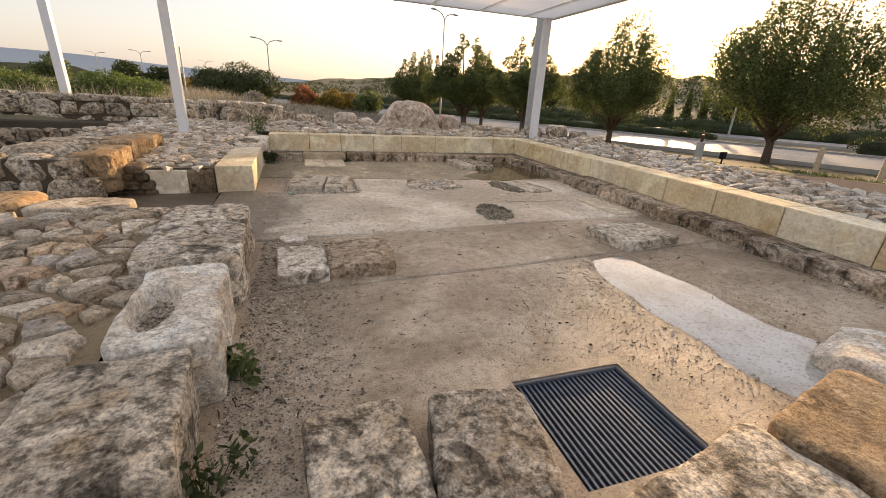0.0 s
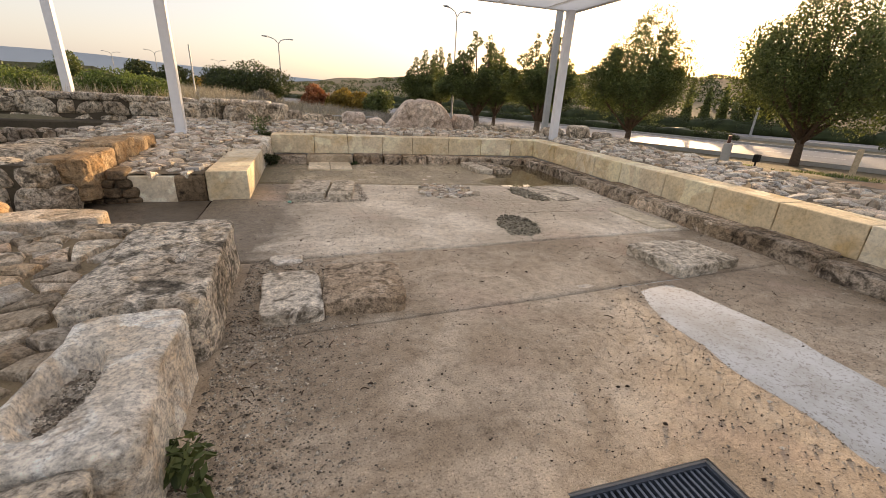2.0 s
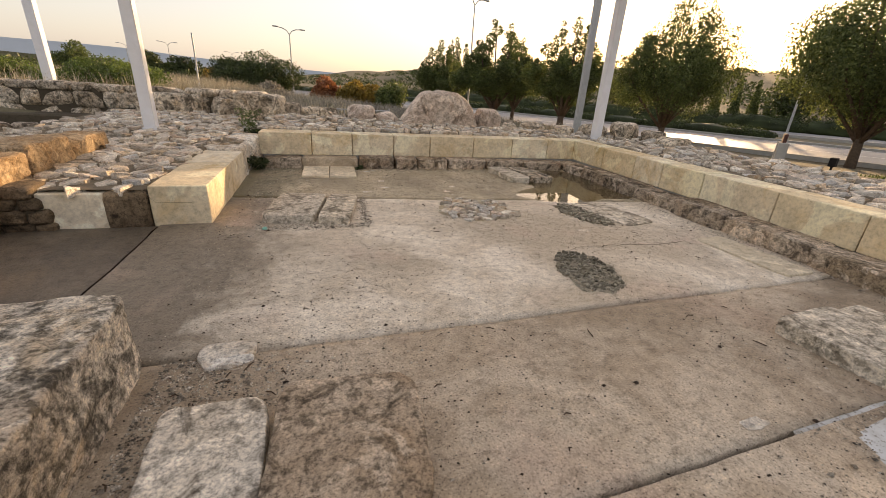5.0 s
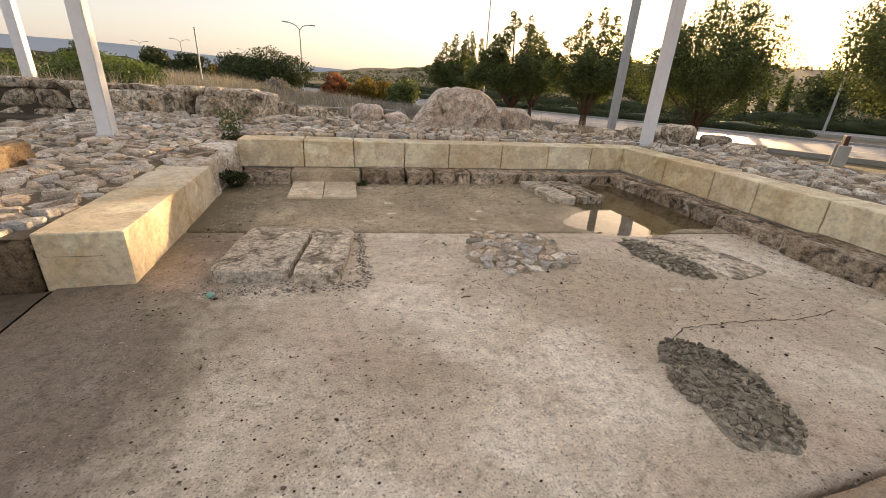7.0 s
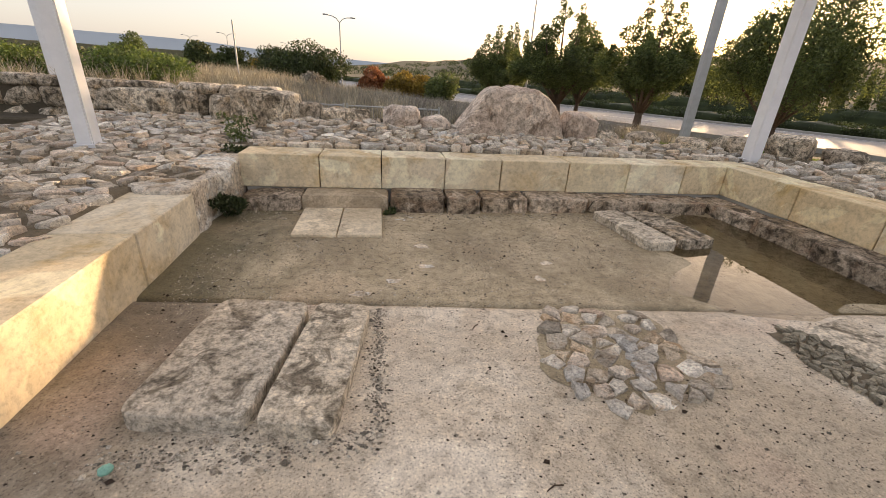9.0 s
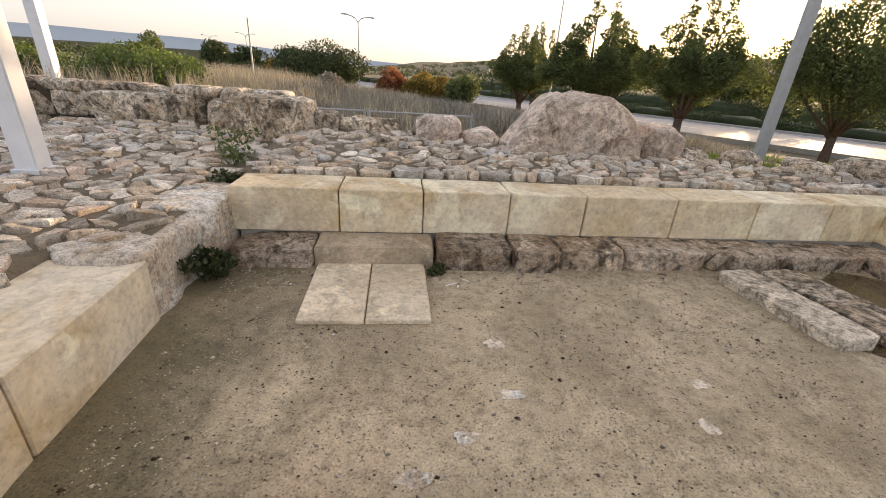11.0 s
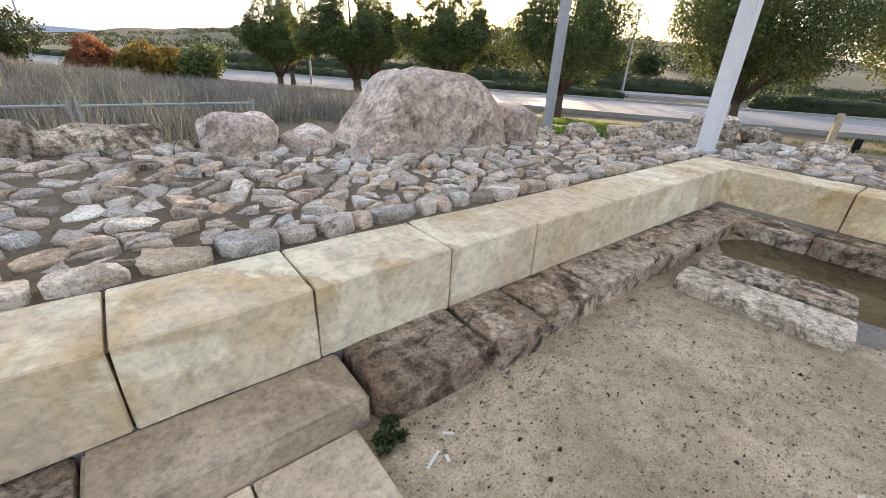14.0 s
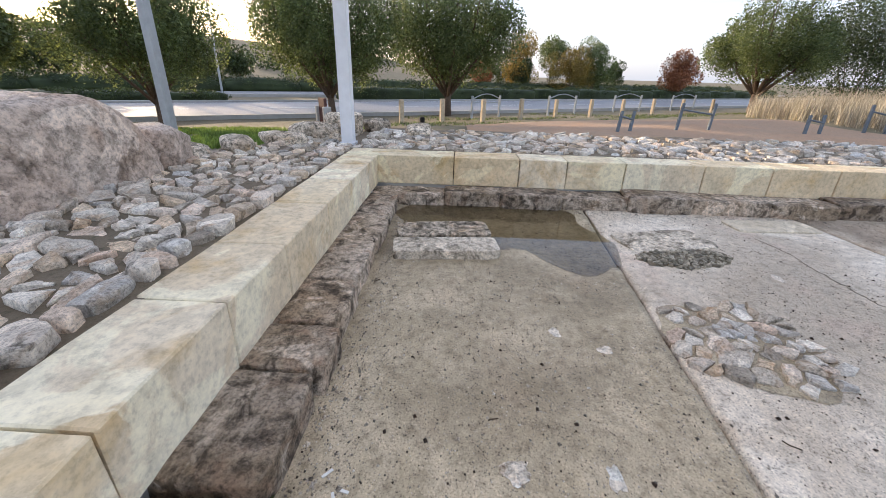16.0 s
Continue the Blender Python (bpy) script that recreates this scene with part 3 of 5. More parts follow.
def panel(lo, hi, mat, x0, x1, label):
    step = 0.05
    ny = int((hi(2) - lo(2)) / step)
    nx = int((x1 - x0) / step)
    vs = []
    for j in range(ny + 1):
        for i in range(nx + 1):
            x = x0 + (x1 - x0) * i / nx
            a = lo(x) + 0.016 + wob(x, 1.0, 5, lo(2)) * 0.008
            b = hi(x) - 0.016 + wob(x, 2.0, 5, hi(2)) * 0.008
            y = a + (b - a) * j / ny
            vs.append((x, y, floor_z(x, y) - (0.006 if j in (0, ny) else 0)))
    w = nx + 1
    fs = [(j * w + i, j * w + i + 1, (j + 1) * w + i + 1, (j + 1) * w + i) for j in range(ny) for i in range(nx)]
    k = len(vs)
    vs += [(vs[i][0], vs[i][1], -0.14) for i in range(w)] + [(vs[ny * w + i][0], vs[ny * w + i][1], -0.14) for i in range(w)]
    fs += [(k + i, k + i + 1, i + 1, i) for i in range(nx)] + [(ny * w + i, ny * w + i + 1, k + w + i + 1, k + w + i) for i in range(nx)]
    return put("floor_panel", mesh_from("floor_panel", vs, fs, mat, True), floor, label=label)


floor = put("floor", sheet("floor", -4.2, 5.4, -3.5, 9.4, 0.5, lambda x, y: -0.045 - (0.3 if 1.0 < x < 1.9 and 0.4 < y < 1.4 else 0.05), M_DARK), label="sunken court floor of worn screed panels with open joints", category="floor", kind="structure")


def J1(x): return 2.68 + 0.081 * x
def J2(x): return 3.94 + 0.058 * x
def J3(x): return 7.13 - 0.083 * x


panel(J1, J2, M_FLOOR, -0.75, 5.2, "brownish screed panel")
panel(J2, J3, M_FLOOR_PALE, -1.15, 5.2, "pale worn screed panel")
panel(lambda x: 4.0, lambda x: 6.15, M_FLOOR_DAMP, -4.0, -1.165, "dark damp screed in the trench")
panel(J3, lambda x: 9.35, M_FLOOR_SILT, -1.0, 5.2, "silty tan screed panel")

def front_panel():
    """The nearest panel, with a square opening for the drain."""
    xs = sorted({*np.arange(-0.75, 5.21, 0.05).round(3).tolist(), 1.09, 1.81})
    ys = [-1.5 + 0.05 * i for i in range(81)]
    ys = sorted({*[round(y, 3) for y in ys], 0.6, 1.3})
    vs, fs = [], []
    for j, y in enumerate(ys):
        for x in xs:
            top = J1(x) - 0.01 + wob(x, 1.0, 5, 3.0) * 0.006
            yy = y if y < 2.4 else 2.4 + (y - 2.4) * (top - 2.4) / 0.1
            vs.append((x, yy, floor_z(x, yy)))
    w = len(xs)
    for j in range(len(ys) - 1):
        for i in range(w - 1):
            if 1.09 <= xs[i] < 1.81 and 0.6 <= ys[j] < 1.3:
                continue
            fs.append((j * w + i, j * w + i + 1, (j + 1) * w + i + 1, (j + 1) * w + i))
    put("floor_panel", mesh_from("floor_panel", vs, fs, M_FLOOR, True), floor, label="brown screed panel with a drain opening")


front_panel()


def puddle(label, cx, cy, rx, ry, z, mat):
    vs = [(cx, cy, z)]
    for i in range(40):
        a = i / 40 * 6.2832
        vs.append((cx + math.cos(a) * rx, cy + math.sin(a) * ry, z))
    ob = put("puddle", mesh_from("puddle", vs, [(0, i + 1, (i + 1) % 40 + 1) for i in range(40)], mat), label=label, category="puddle", kind="structure")
    ob.visible_shadow = False


puddle("shallow rain puddle in the corner of the court", 4.05, 7.8, 1.25, 1.3, -0.012, M_WATER)
puddle("long rain puddle with silty edges on the screed", 2.95, 1.7, 0.8, 1.5, -0.009, M_SKYPALE)

# ---- drain grate ----
drain = empty("drain_grate", (1.45, 0.95, -0.03), label="blue-black steel drain grate sunk in the floor", category="drain grate")
bm = bmesh.new()
for a in ((-0.36, -0.345, -0.35, 0.35), (0.345, 0.36, -0.35, 0.35), (-0.345, 0.345, -0.35, -0.335), (-0.345, 0.345, 0.335, 0.35)):
    add_box(bm, *a, -0.04, 0.004)
part("frame", bm, M_GRATE, drain)
bar = bm_mesh("bar", box_bm(-0.006, 0.006, -0.334, 0.334, -0.035, 0.0), M_GRATE)
for i in range(21):
    put("bar", bar, drain, (-0.32 + i * 0.032, 0, 0))
rod = bm_mesh("cross_rod", box_bm(-0.344, 0.344, -0.002, 0.002, -0.026, -0.012), M_GRATE)
for i in range(5):
    put("cross_rod", rod, drain, (0, -0.27 + i * 0.135, 0))
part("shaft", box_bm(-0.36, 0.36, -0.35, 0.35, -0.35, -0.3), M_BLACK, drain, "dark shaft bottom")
bm = bmesh.new()
for a in ((-0.40, -0.362, -0.39, 0.39), (0.362, 0.40, -0.39, 0.39), (-0.36, 0.36, -0.39, -0.352), (-0.36, 0.36, 0.352, 0.39)):
    add_box(bm, *a, -0.3, 0.016)
part("rim", bm, M_KERB, drain, "silted concrete rim")

# ---- sawn limestone coping walls ----
def block_mesh(dx, dy, dz, seed):
    bm = box_bm(0, dx, 0, dy, 0, dz, bev=0.008, seg=1)
    off = Vector((seed * 1.7, seed * 0.9, seed))
    bmesh.ops.subdivide_edges(bm, edges=[e for e in bm.edges if e.calc_length() > 0.2], cuts=3, use_grid_fill=True)
    for v in bm.verts:
        v.co += Vector((noise.noise(v.co * 3 + off), noise.noise(v.co * 3 + off * 2), noise.noise(v.co * 3 + off * 3))) * 0.006
    return bm_mesh("block", bm, M_ASHLAR)


TOP, LOW = 0.52, 0.16
wall_n = put("wall_north", sheet("wall_north", -0.66, 5.6, 9.34, 9.72, 2, lambda x, y: TOP - 0.03, M_MORTAR), label="low wall of cream sawn limestone blocks with mortar joints", category="wall", kind="structure")
bx = [-0.70, 0.13, 0.805, 1.527, 2.19, 3.027, 3.808, 4.56, 5.15]
for n, (a, b) in enumerate(zip(bx, bx[1:])):
    put("block", block_mesh(b - a - 0.011, 0.43, TOP - LOW, n), wall_n, (a, 9.315, LOW))
wall_e = put("wall_east", sheet("wall_east", 5.18, 5.56, -4, 9.3, 4, lambda x, y: TOP - 0.03, M_MORTAR), label="low wall of cream sawn limestone blocks with mortar joints", category="wall", kind="structure")
by = [9.745, 8.35, 7.52, 6.92, 6.19, 5.21, 4.37, 3.55, 2.7, 1.8, 0.95, 0.1, -0.8, -1.7, -2.6, -3.5]
for n, (a, b) in enumerate(zip(by, by[1:])):
    put("block", block_mesh(0.44, a - b - 0.011, TOP - LOW, n + 20), wall_e, (5.15, b, LOW))


bm = bmesh.new()
add_box(bm, -0.66, 5.5, 9.345, 9.7, -0.2, 0.158)
put("mortar_bed", bm_mesh("mortar_bed", bm, M_KERB), wall_n)
bm = bmesh.new()
add_box(bm, 5.18, 5.5, -3.4, 9.34, -0.2, 0.158)
put("mortar_bed", bm_mesh("mortar_bed", bm, M_KERB), wall_e)


# ---- old ledge stones under the coping ----
def ledge_run(name, pieces, label):
    t = empty(name, label=label, category="ledge", kind="structure")
    for n, (x0, x1, y0, y1, h) in enumerate(pieces):
        me = bm_mesh("ledge_stone", rock_bm(x1 - x0 - 0.015, y1 - y0 + 0.03, h * (0.94 + 0.12 * (n % 3 == 1)), n * 5 + len(name), 5, 0.92, 0.12, top=0.75), M_LEDGE, True)
        put("ledge_stone", me, t, ((x0 + x1) / 2, (y0 + y1) / 2, -0.03))


ledge_run("ledge_north", [(-0.64, -0.02, 8.98, 9.36, 0.19), (0.88, 1.5, 8.95, 9.38, 0.2), (1.5, 1.9, 8.93, 9.38, 0.22), (1.9, 2.46, 8.96, 9.38, 0.21), (2.46, 3.2, 8.98, 9.38, 0.19), (3.2, 3.95, 8.97, 9.4, 0.19), (3.95, 4.78, 9.0, 9.4, 0.18)],
          "ledge of dark lichen-stained old stones under the coping")
ledge_run("ledge_east", [(4.78, 5.2, 8.45, 9.35, 0.17), (4.8, 5.2, 7.75, 8.45, 0.18), (4.76, 5.2, 7.0, 7.75, 0.21), (4.78, 5.2, 6.2, 7.0, 0.19), (4.72, 5.2, 5.45, 6.2, 0.22), (4.76, 5.2, 4.5, 5.45, 0.23), (4.74, 5.2, 3.7, 4.5, 0.21), (4.78, 5.2, 2.8, 3.7, 0.22), (4.75, 5.2, 1.8, 2.8, 0.22), (4.78, 5.2, 0.8, 1.8, 0.22), (4.76, 5.2, -0.4, 0.8, 0.2)],
          "ledge of brown old stones along the east coping")
me = bm_mesh("threshold_block", box_bm(-0.03, 0.87, 9.0, 9.34, -0.02, 0.155, bev=0.015, seg=2), M_CEMENT)
put("threshold_block", me, label="smooth cement-coloured threshold block under the coping", category="block")

# ---- slabs on the floor ----
slabs = [("pale sawn stone slab laid flush before the threshold", (0.0, 8.22, 0.395, 0.775, 0.03)), ("pale sawn stone slab laid flush before the threshold", (0.405, 8.22, 0.395, 0.775, 0.03))]
for label, (x, y, dx, dy, h) in slabs:
    bm = box_bm(0, dx, 0, dy, -0.02, h, bev=0.006)
    put("paving_slab", bm_mesh("paving_slab", bm, M_TILE), None, (x, y, 0.002), 0, label, "slab", "paired floor slabs")


def worn_slab(x, y, dx, dy, h, seed, label, rot=0.0, group="", mat=None, boxy=1.0, rough=0.035):
    rock("worn_slab", x, y, -0.035, dx, dy, h + 0.035, seed, mat or M_SLAB, label, "slab", rot, 5, boxy, rough, group, top=0.75)


worn_slab(0.055, 6.54, 0.53, 0.92, 0.095, 3, "large worn grey limestone slab with dark lichen", -8, "paired worn slabs")
worn_slab(0.512, 6.48, 0.335, 0.94, 0.09, 4, "narrow worn grey limestone slab with dark lichen", -8, "paired worn slabs")
worn_slab(-0.03, 3.13, 0.42, 0.68, 0.1, 5, "spotted grey limestone slab on the screed", 4, "flat floor stones", boxy=0.98, rough=0.07)
worn_slab(0.48, 3.17, 0.6, 0.66, 0.13, 6, "brown rounded square stone on the screed", -3, "flat floor stones", M_BROWN, 0.92, 0.08)
worn_slab(3.55, 3.31, 0.6, 0.66, 0.11, 7, "worn pinkish slab lying on the screed", 7, "east floor stones", boxy=1.0, rough=0.035)
worn_slab(4.02, 3.36, 0.28, 0.6, 0.09, 8, "narrow broken piece of worn slab", 7, "east floor stones", boxy=0.98, rough=0.05)
worn_slab(3.36, 8.38, 0.34, 0.95, 0.085, 9, "pale grooved stone slab by the puddle", 6, "puddle slabs", boxy=0.98)
worn_slab(3.78, 8.42, 0.4, 0.92, 0.08, 10, "brown-grey grooved stone slab by the puddle", 8, "puddle slabs", M_ROCK, 0.98)
worn_slab(3.85, 6.2, 0.5, 0.95, 0.02, 11, "thin pale slab set in the screed", 14, boxy=0.9)
worn_slab(4.42, 4.75, 0.38, 0.95, 0.022, 12, "thin pale slab set in the screed", 4, mat=M_TILE, boxy=0.95, rough=0.02)
worn_slab(-0.12, 3.92, 0.28, 0.24, 0.02, 13, "small pale flat stone in the screed", 0, mat=M_PALE, boxy=0.6)


# ---- rubble patches where the screed is broken ----
def rubble(label, cx, cy, rx, ry, rot, size, seed, lift, mat, matj, near, base, gap=0.9):
    c, s = math.cos(radians(rot)), math.sin(radians(rot))

    def inside(x, y):
        u, v = (x - cx) * c + (y - cy) * s, -(x - cx) * s + (y - cy) * c
        return (u / rx) ** 2 + (v / ry) ** 2 < 1 + wob(x, y, 3.5, seed) * 0.45

    bm = bmesh.new()
    ring = []
    for i in range(36):
        a = i / 36 * 6.2832
        k = 1.02 + 0.3 * noise.noise(Vector((math.cos(a) * 2, math.sin(a) * 2, seed)))
        u, v = math.cos(a) * rx * k, math.sin(a) * ry * k
        ring.append(bm.verts.new((cx + u * c - v * s, cy + u * s + v * c, 0.002)))
    mid = bm.verts.new((cx, cy, 0.012))
    for i in range(36):
        bm.faces.new((ring[i], ring[(i + 1) % 36], mid))
    t = put("rubble_patch", bm_mesh("rubble_patch", bm, base, True), label=label, category="rubble", kind="structure")
    paving(t, cx - rx * 1.6, cx + rx * 1.6, cy - ry * 1.6, cy + ry * 1.6, size, seed, inside, lambda x, y: 0.012, near, lift, 1.15, "rubble_stone", 200, mat, matj, gap, 0.25, 0.66)


rubble("round patch of broken stones set in the screed", 2.15, 6.47, 0.47, 0.46, 0, 0.115, 31, (0.004, 0.024), M_COBBLE, M_COBBLE_J, (2.1, 6.3), M_FLOOR_SILT, 0.98)
rubble("oval patch of grey gravelly rubble in the screed", 2.5, 4.62, 0.24, 0.40, -12, 0.034, 32, (0.002, 0.009), M_GRAVEL, M_GRAVEL, (2.4, 4.5), M_GRAVEL, 0.98)
rubble("dark patch of broken old paving by the puddle", 3.44, 6.2, 0.2, 0.45, 12, 0.05, 33, (0.002, 0.012), M_GRAVEL, M_GRAVEL, (3.3, 6.3), M_MORTAR, 0.98)

# ---- aprons of stone paving round the court ----
def back_z(x, y): return 0.5 + 0.045 * (y - 9.7) + wob(x, y, 0.8, 2) * 0.03 - 1.4 * max(0, y - north_edge(x) - 0.1)
def back_in(x, y): return -0.75 < x < 7.5 and 9.75 < y < north_edge(x)


apron_n = put("apron_north", sheet("apron_north", -0.8, 7.8, 9.7, 12.7, 0.15, back_z, M_MORTAR), label="sloping apron of flat limestone rubble behind the coping", category="paving", kind="structure")
paving(apron_n, -0.8, 7.5, 9.78, 12.0, 0.16, 41, back_in, back_z, (1.6, 9.7), (0.004, 0.045), 1.45, gap=0.94, tilt=0.3, flat=0.86, keep=[(0, -1, -9.93)])


def edge_row():
    """Upright stones set in one row behind the coping."""
    rnd = random.Random(47)
    pool = [bm_mesh("edge_stone", rock_bm(1, 1, 1, 470 + i, 3, 0.66, 0.14, top=0.5), M_COBBLE) for i in range(8)]
    x = -0.62
    while x < 5.7:
        w = rnd.choice((0.1, 0.14, 0.18, 0.24, 0.29)) * rnd.uniform(0.9, 1.1)
        h = rnd.uniform(0.075, 0.125)
        y = 9.845 + rnd.uniform(-0.02, 0.03)
        ob = put("edge_stone", rnd.choice(pool), apron_n, (x + w / 2, y, back_z(x, y) - 0.04), rnd.choice((0, math.pi)) + rnd.uniform(-0.25, 0.25))
        ob.scale = (w * 1.0, rnd.uniform(0.12, 0.2), h)
        x += w + rnd.choice((0.006, 0.015, 0.03))


edge_row()


def east_z(x, y): return 0.5 + 0.02 * (x - 5.6) + wob(x, y, 0.8, 4) * 0.03 - 1.4 * max(0, x - 7.65)
def east_in(x, y): return 5.61 < x < 7.55 + 0.3 * wob(x, y, 0.5, 8) and -4 < y < 9.75


apron_e = put("apron_east", sheet("apron_east", 5.55, 8.4, -4, 9.72, 0.15, east_z, M_MORTAR), label="flat apron of limestone rubble beside the east coping", category="paving", kind="structure")
paving(apron_e, 5.6, 8.0, -4, 9.75, 0.19, 42, east_in, east_z, (5.6, 7.5), (0.004, 0.05), 1.4, gap=0.94, tilt=0.3, flat=0.86, keep=[(-1, 0, -5.6)])

def left_z(x, y): return 0.335 + 0.03 * (y - 6) + wob(x, y, 0.7, 12) * 0.02 - (0.12 if x > -1.21 and y < 8.3 else 0)
def left_in(x, y): return -3.9 < x < (-1.22 if y < 8.25 else -0.95) and 6.2 < y < 12.5 and not (x < -2.35 and y < 8.4)


plat_l = put("platform_west", sheet("platform_west", -4.0, -0.85, 6.15, 12.6, 0.1, left_z, M_MORTAR), label="raised platform paved with small uneven stones", category="platform", kind="structure")
paving(plat_l, -4, -0.9, 6.2, 12.6, 0.17, 43, left_in, left_z, (-1.3, 7.5), (0.004, 0.04), 1.4, gap=0.96, tilt=0.26, flat=0.86)
put("platform_core", bm_mesh("platform_core", box_bm(-4.0, -0.95, 6.2, 12.6, -0.3, 0.3), M_DARK), label="earth core of the west platform", category="platform", kind="structure")


def front_z(x, y): return 0.3 + wob(x, y, 0.8, 15) * 0.03
def front_in(x, y): return -3.6 < x < -0.92 and -1.2 < y < 3.95 and not (x > -1.15 and y > 2.45)


plat_f = put("platform_southwest", sheet("platform_southwest", -3.8, -0.86, -1.5, 4.0, 0.2, front_z, M_SANDY), label="platform paved with rounded fieldstones in sandy joints", category="platform", kind="structure")
paving(plat_f, -3.8, -0.8, -1.5, 4.0, 0.2, 44, front_in, front_z, (-1.0, 1.8), (0.03, 0.06), 1.3, "fieldstone", mat=M_FIELD, matj=M_FIELD_J, gap=0.98, flat=0.84, tilt=0.1)
put("platform_core", bm_mesh("platform_core", box_bm(-3.8, -0.6, -1.5, 3.95, -0.3, 0.24), M_DARK), label="earth core of the southwest platform", category="platform", kind="structure")

# ---- large kerb stones of the southwest platform ----
K = "kerb stones of the southwest platform"
rock("kerb_stone", -0.78, 3.2, -0.04, 0.70, 1.5, 0.45, 51, M_ROCK, "massive pitted grey limestone block with a small socket", rot=3, sub=6, boxy=1.0, rough=0.09, group=K, top=0.75, hollow=(0.12, -0.15, 0.08, 0.07, 0.06))
rock("kerb_stone", -0.66, 1.96, -0.04, 0.5, 0.98, 0.44, 52, M_PALE, "white hollowed limestone block with a rusty rim", rot=6, sub=6, boxy=0.9, rough=0.13, group=K, top=0.7, hollow=(-0.09, -0.06, 0.11, 0.28, 0.11))
rock("kerb_stone", -0.70, 1.1, -0.04, 0.56, 0.75, 0.42, 53, M_ROCK, "mossy grey kerb block with rounded edges", rot=8, sub=5, boxy=0.95, rough=0.1, group=K, top=0.7)
rock("kerb_stone", -0.75, 0.3, -0.04, 0.6, 0.8, 0.38, 54, M_ROCK, "mossy grey kerb block with rounded edges", rot=2, sub=4, boxy=0.95, rough=0.1, group=K, top=0.7)
F = "stones of the south sill"
rock("sill_stone", 0.22, 0.86, -0.04, 0.46, 0.62, 0.2, 55, M_ROCK, "flat lichen-spotted sill stone", rot=4, sub=5, boxy=0.92, rough=0.11, group=F, top=0.6)
rock("sill_stone", 0.72, 0.80, -0.04, 0.5, 0.66, 0.22, 56, M_ROCK, "broken sill stone with a pale chipped corner", rot=-10, sub=5, boxy=0.88, rough=0.12, group=F, top=0.6)
rock("sill_stone", 1.5, 0.28, -0.04, 0.95, 0.5, 0.24, 57, M_ROCK, "long mossy sill stone beside the drain", rot=12, sub=5, boxy=0.92, rough=0.11, group=F, top=0.65)
rock("sill_stone", 2.45, 0.4, -0.04, 0.95, 0.55, 0.26, 58, M_SUNWARM, "sill stone with the sun's warmth put into its ochre colour", rot=14, sub=5, boxy=0.92, rough=0.11, group=F, top=0.65)
rock("sill_stone", 3.5, 0.86, -0.04, 0.8, 0.5, 0.2, 59, M_PALE, "pale flat stone at the puddle's edge", rot=10, sub=5, boxy=0.75, rough=0.08, group=F, top=0.65)
rock("sill_stone", 0.5, 0.2, -0.06, 1.0, 0.6, 0.16, 60, M_ROCK, "worn brown sill stone", sub=4, boxy=0.8, rough=0.08, group=F, top=0.65)

# ---- west platform edge ----
P = "sawn plinth blocks of the west platform"
for n, (y0, y1) in enumerate(((6.15, 7.35), (7.36, 8.28))):
    me = block_mesh(0.49, y1 - y0, 0.4, 70 + n)
    put("plinth_block", me, None, (-1.2 - 0.03 * n, y0, -0.025), 0.025, "cream sawn limestone plinth block edging the platform", "stone block", P)
me = block_mesh(0.5, 0.4, 0.33, 75)
put("plinth_block", me, None, (-2.04, 6.1, -0.01), 0, "grey smoothed plinth block in the platform's front", "stone block")
rock("old_block", -1.39, 6.3, -0.02, 0.36, 0.42, 0.36, 76, M_DARKSTONE, "dark brown weathered block between sawn ones", "stone", boxy=0.85, rough=0.05)
rock("edge_rock", -1.0, 8.62, -0.03, 0.5, 0.85, 0.46, 77, M_PALE, "rough pale rock with an orange flank at the platform's edge", "stone", boxy=0.7, rough=0.14, sub=5, top=0.7)
rock("edge_rock", -0.95, 9.3, -0.03, 0.55, 0.75, 0.5, 78, M_PALE, "rough pale rock with an orange flank at the platform's edge", "stone", boxy=0.7, rough=0.14, sub=5, top=0.7)


# ---- rubble masonry ----
def masonry(name, x0, y0, x1, y1, z0, z1, depth, size, seed, mat, label, out=1):
    """A rough stone wall between two points, built of single stones in courses."""
    w = empty(name, label=label, category="wall", kind="structure")
    rnd = random.Random(seed)
    L = math.hypot(x1 - x0, y1 - y0)
    ux, uy = (x1 - x0) / L, (y1 - y0) / L
    ang = math.atan2(uy, ux)
    pool = [bm_mesh("wall_stone", rock_bm(1, 1, 1, seed * 3 + i, 3, 0.7, 0.11), mat, True) for i in range(6)]
    z = z0
    while z < z1 - 0.04:
        h = min(size * rnd.uniform(0.55, 0.85), z1 - z + 0.03)
        u = rnd.uniform(-0.15, 0)
        while u < L:
            w_ = size * rnd.uniform(0.6, 1.5)
            ob = put("wall_stone", rnd.choice(pool), w, (x0 + ux * (u + w_ / 2), y0 + uy * (u + w_ / 2), z), ang + rnd.choice((0, math.pi)) + rnd.uniform(-0.08, 0.08))
            ob.scale = (w_ * 1.04, depth * rnd.uniform(0.9, 1.1), h * rnd.uniform(1.0, 1.2))
            u += w_
        z += h
    bm = bmesh.new()
    add_box(bm, 0, L, -depth * 0.36, depth * 0.36, z0 - 0.1, z1 - 0.06)
    put("wall_core", bm_mesh("wall_core", bm, M_DARK), w, (x0, y0, 0), ang)
    return w


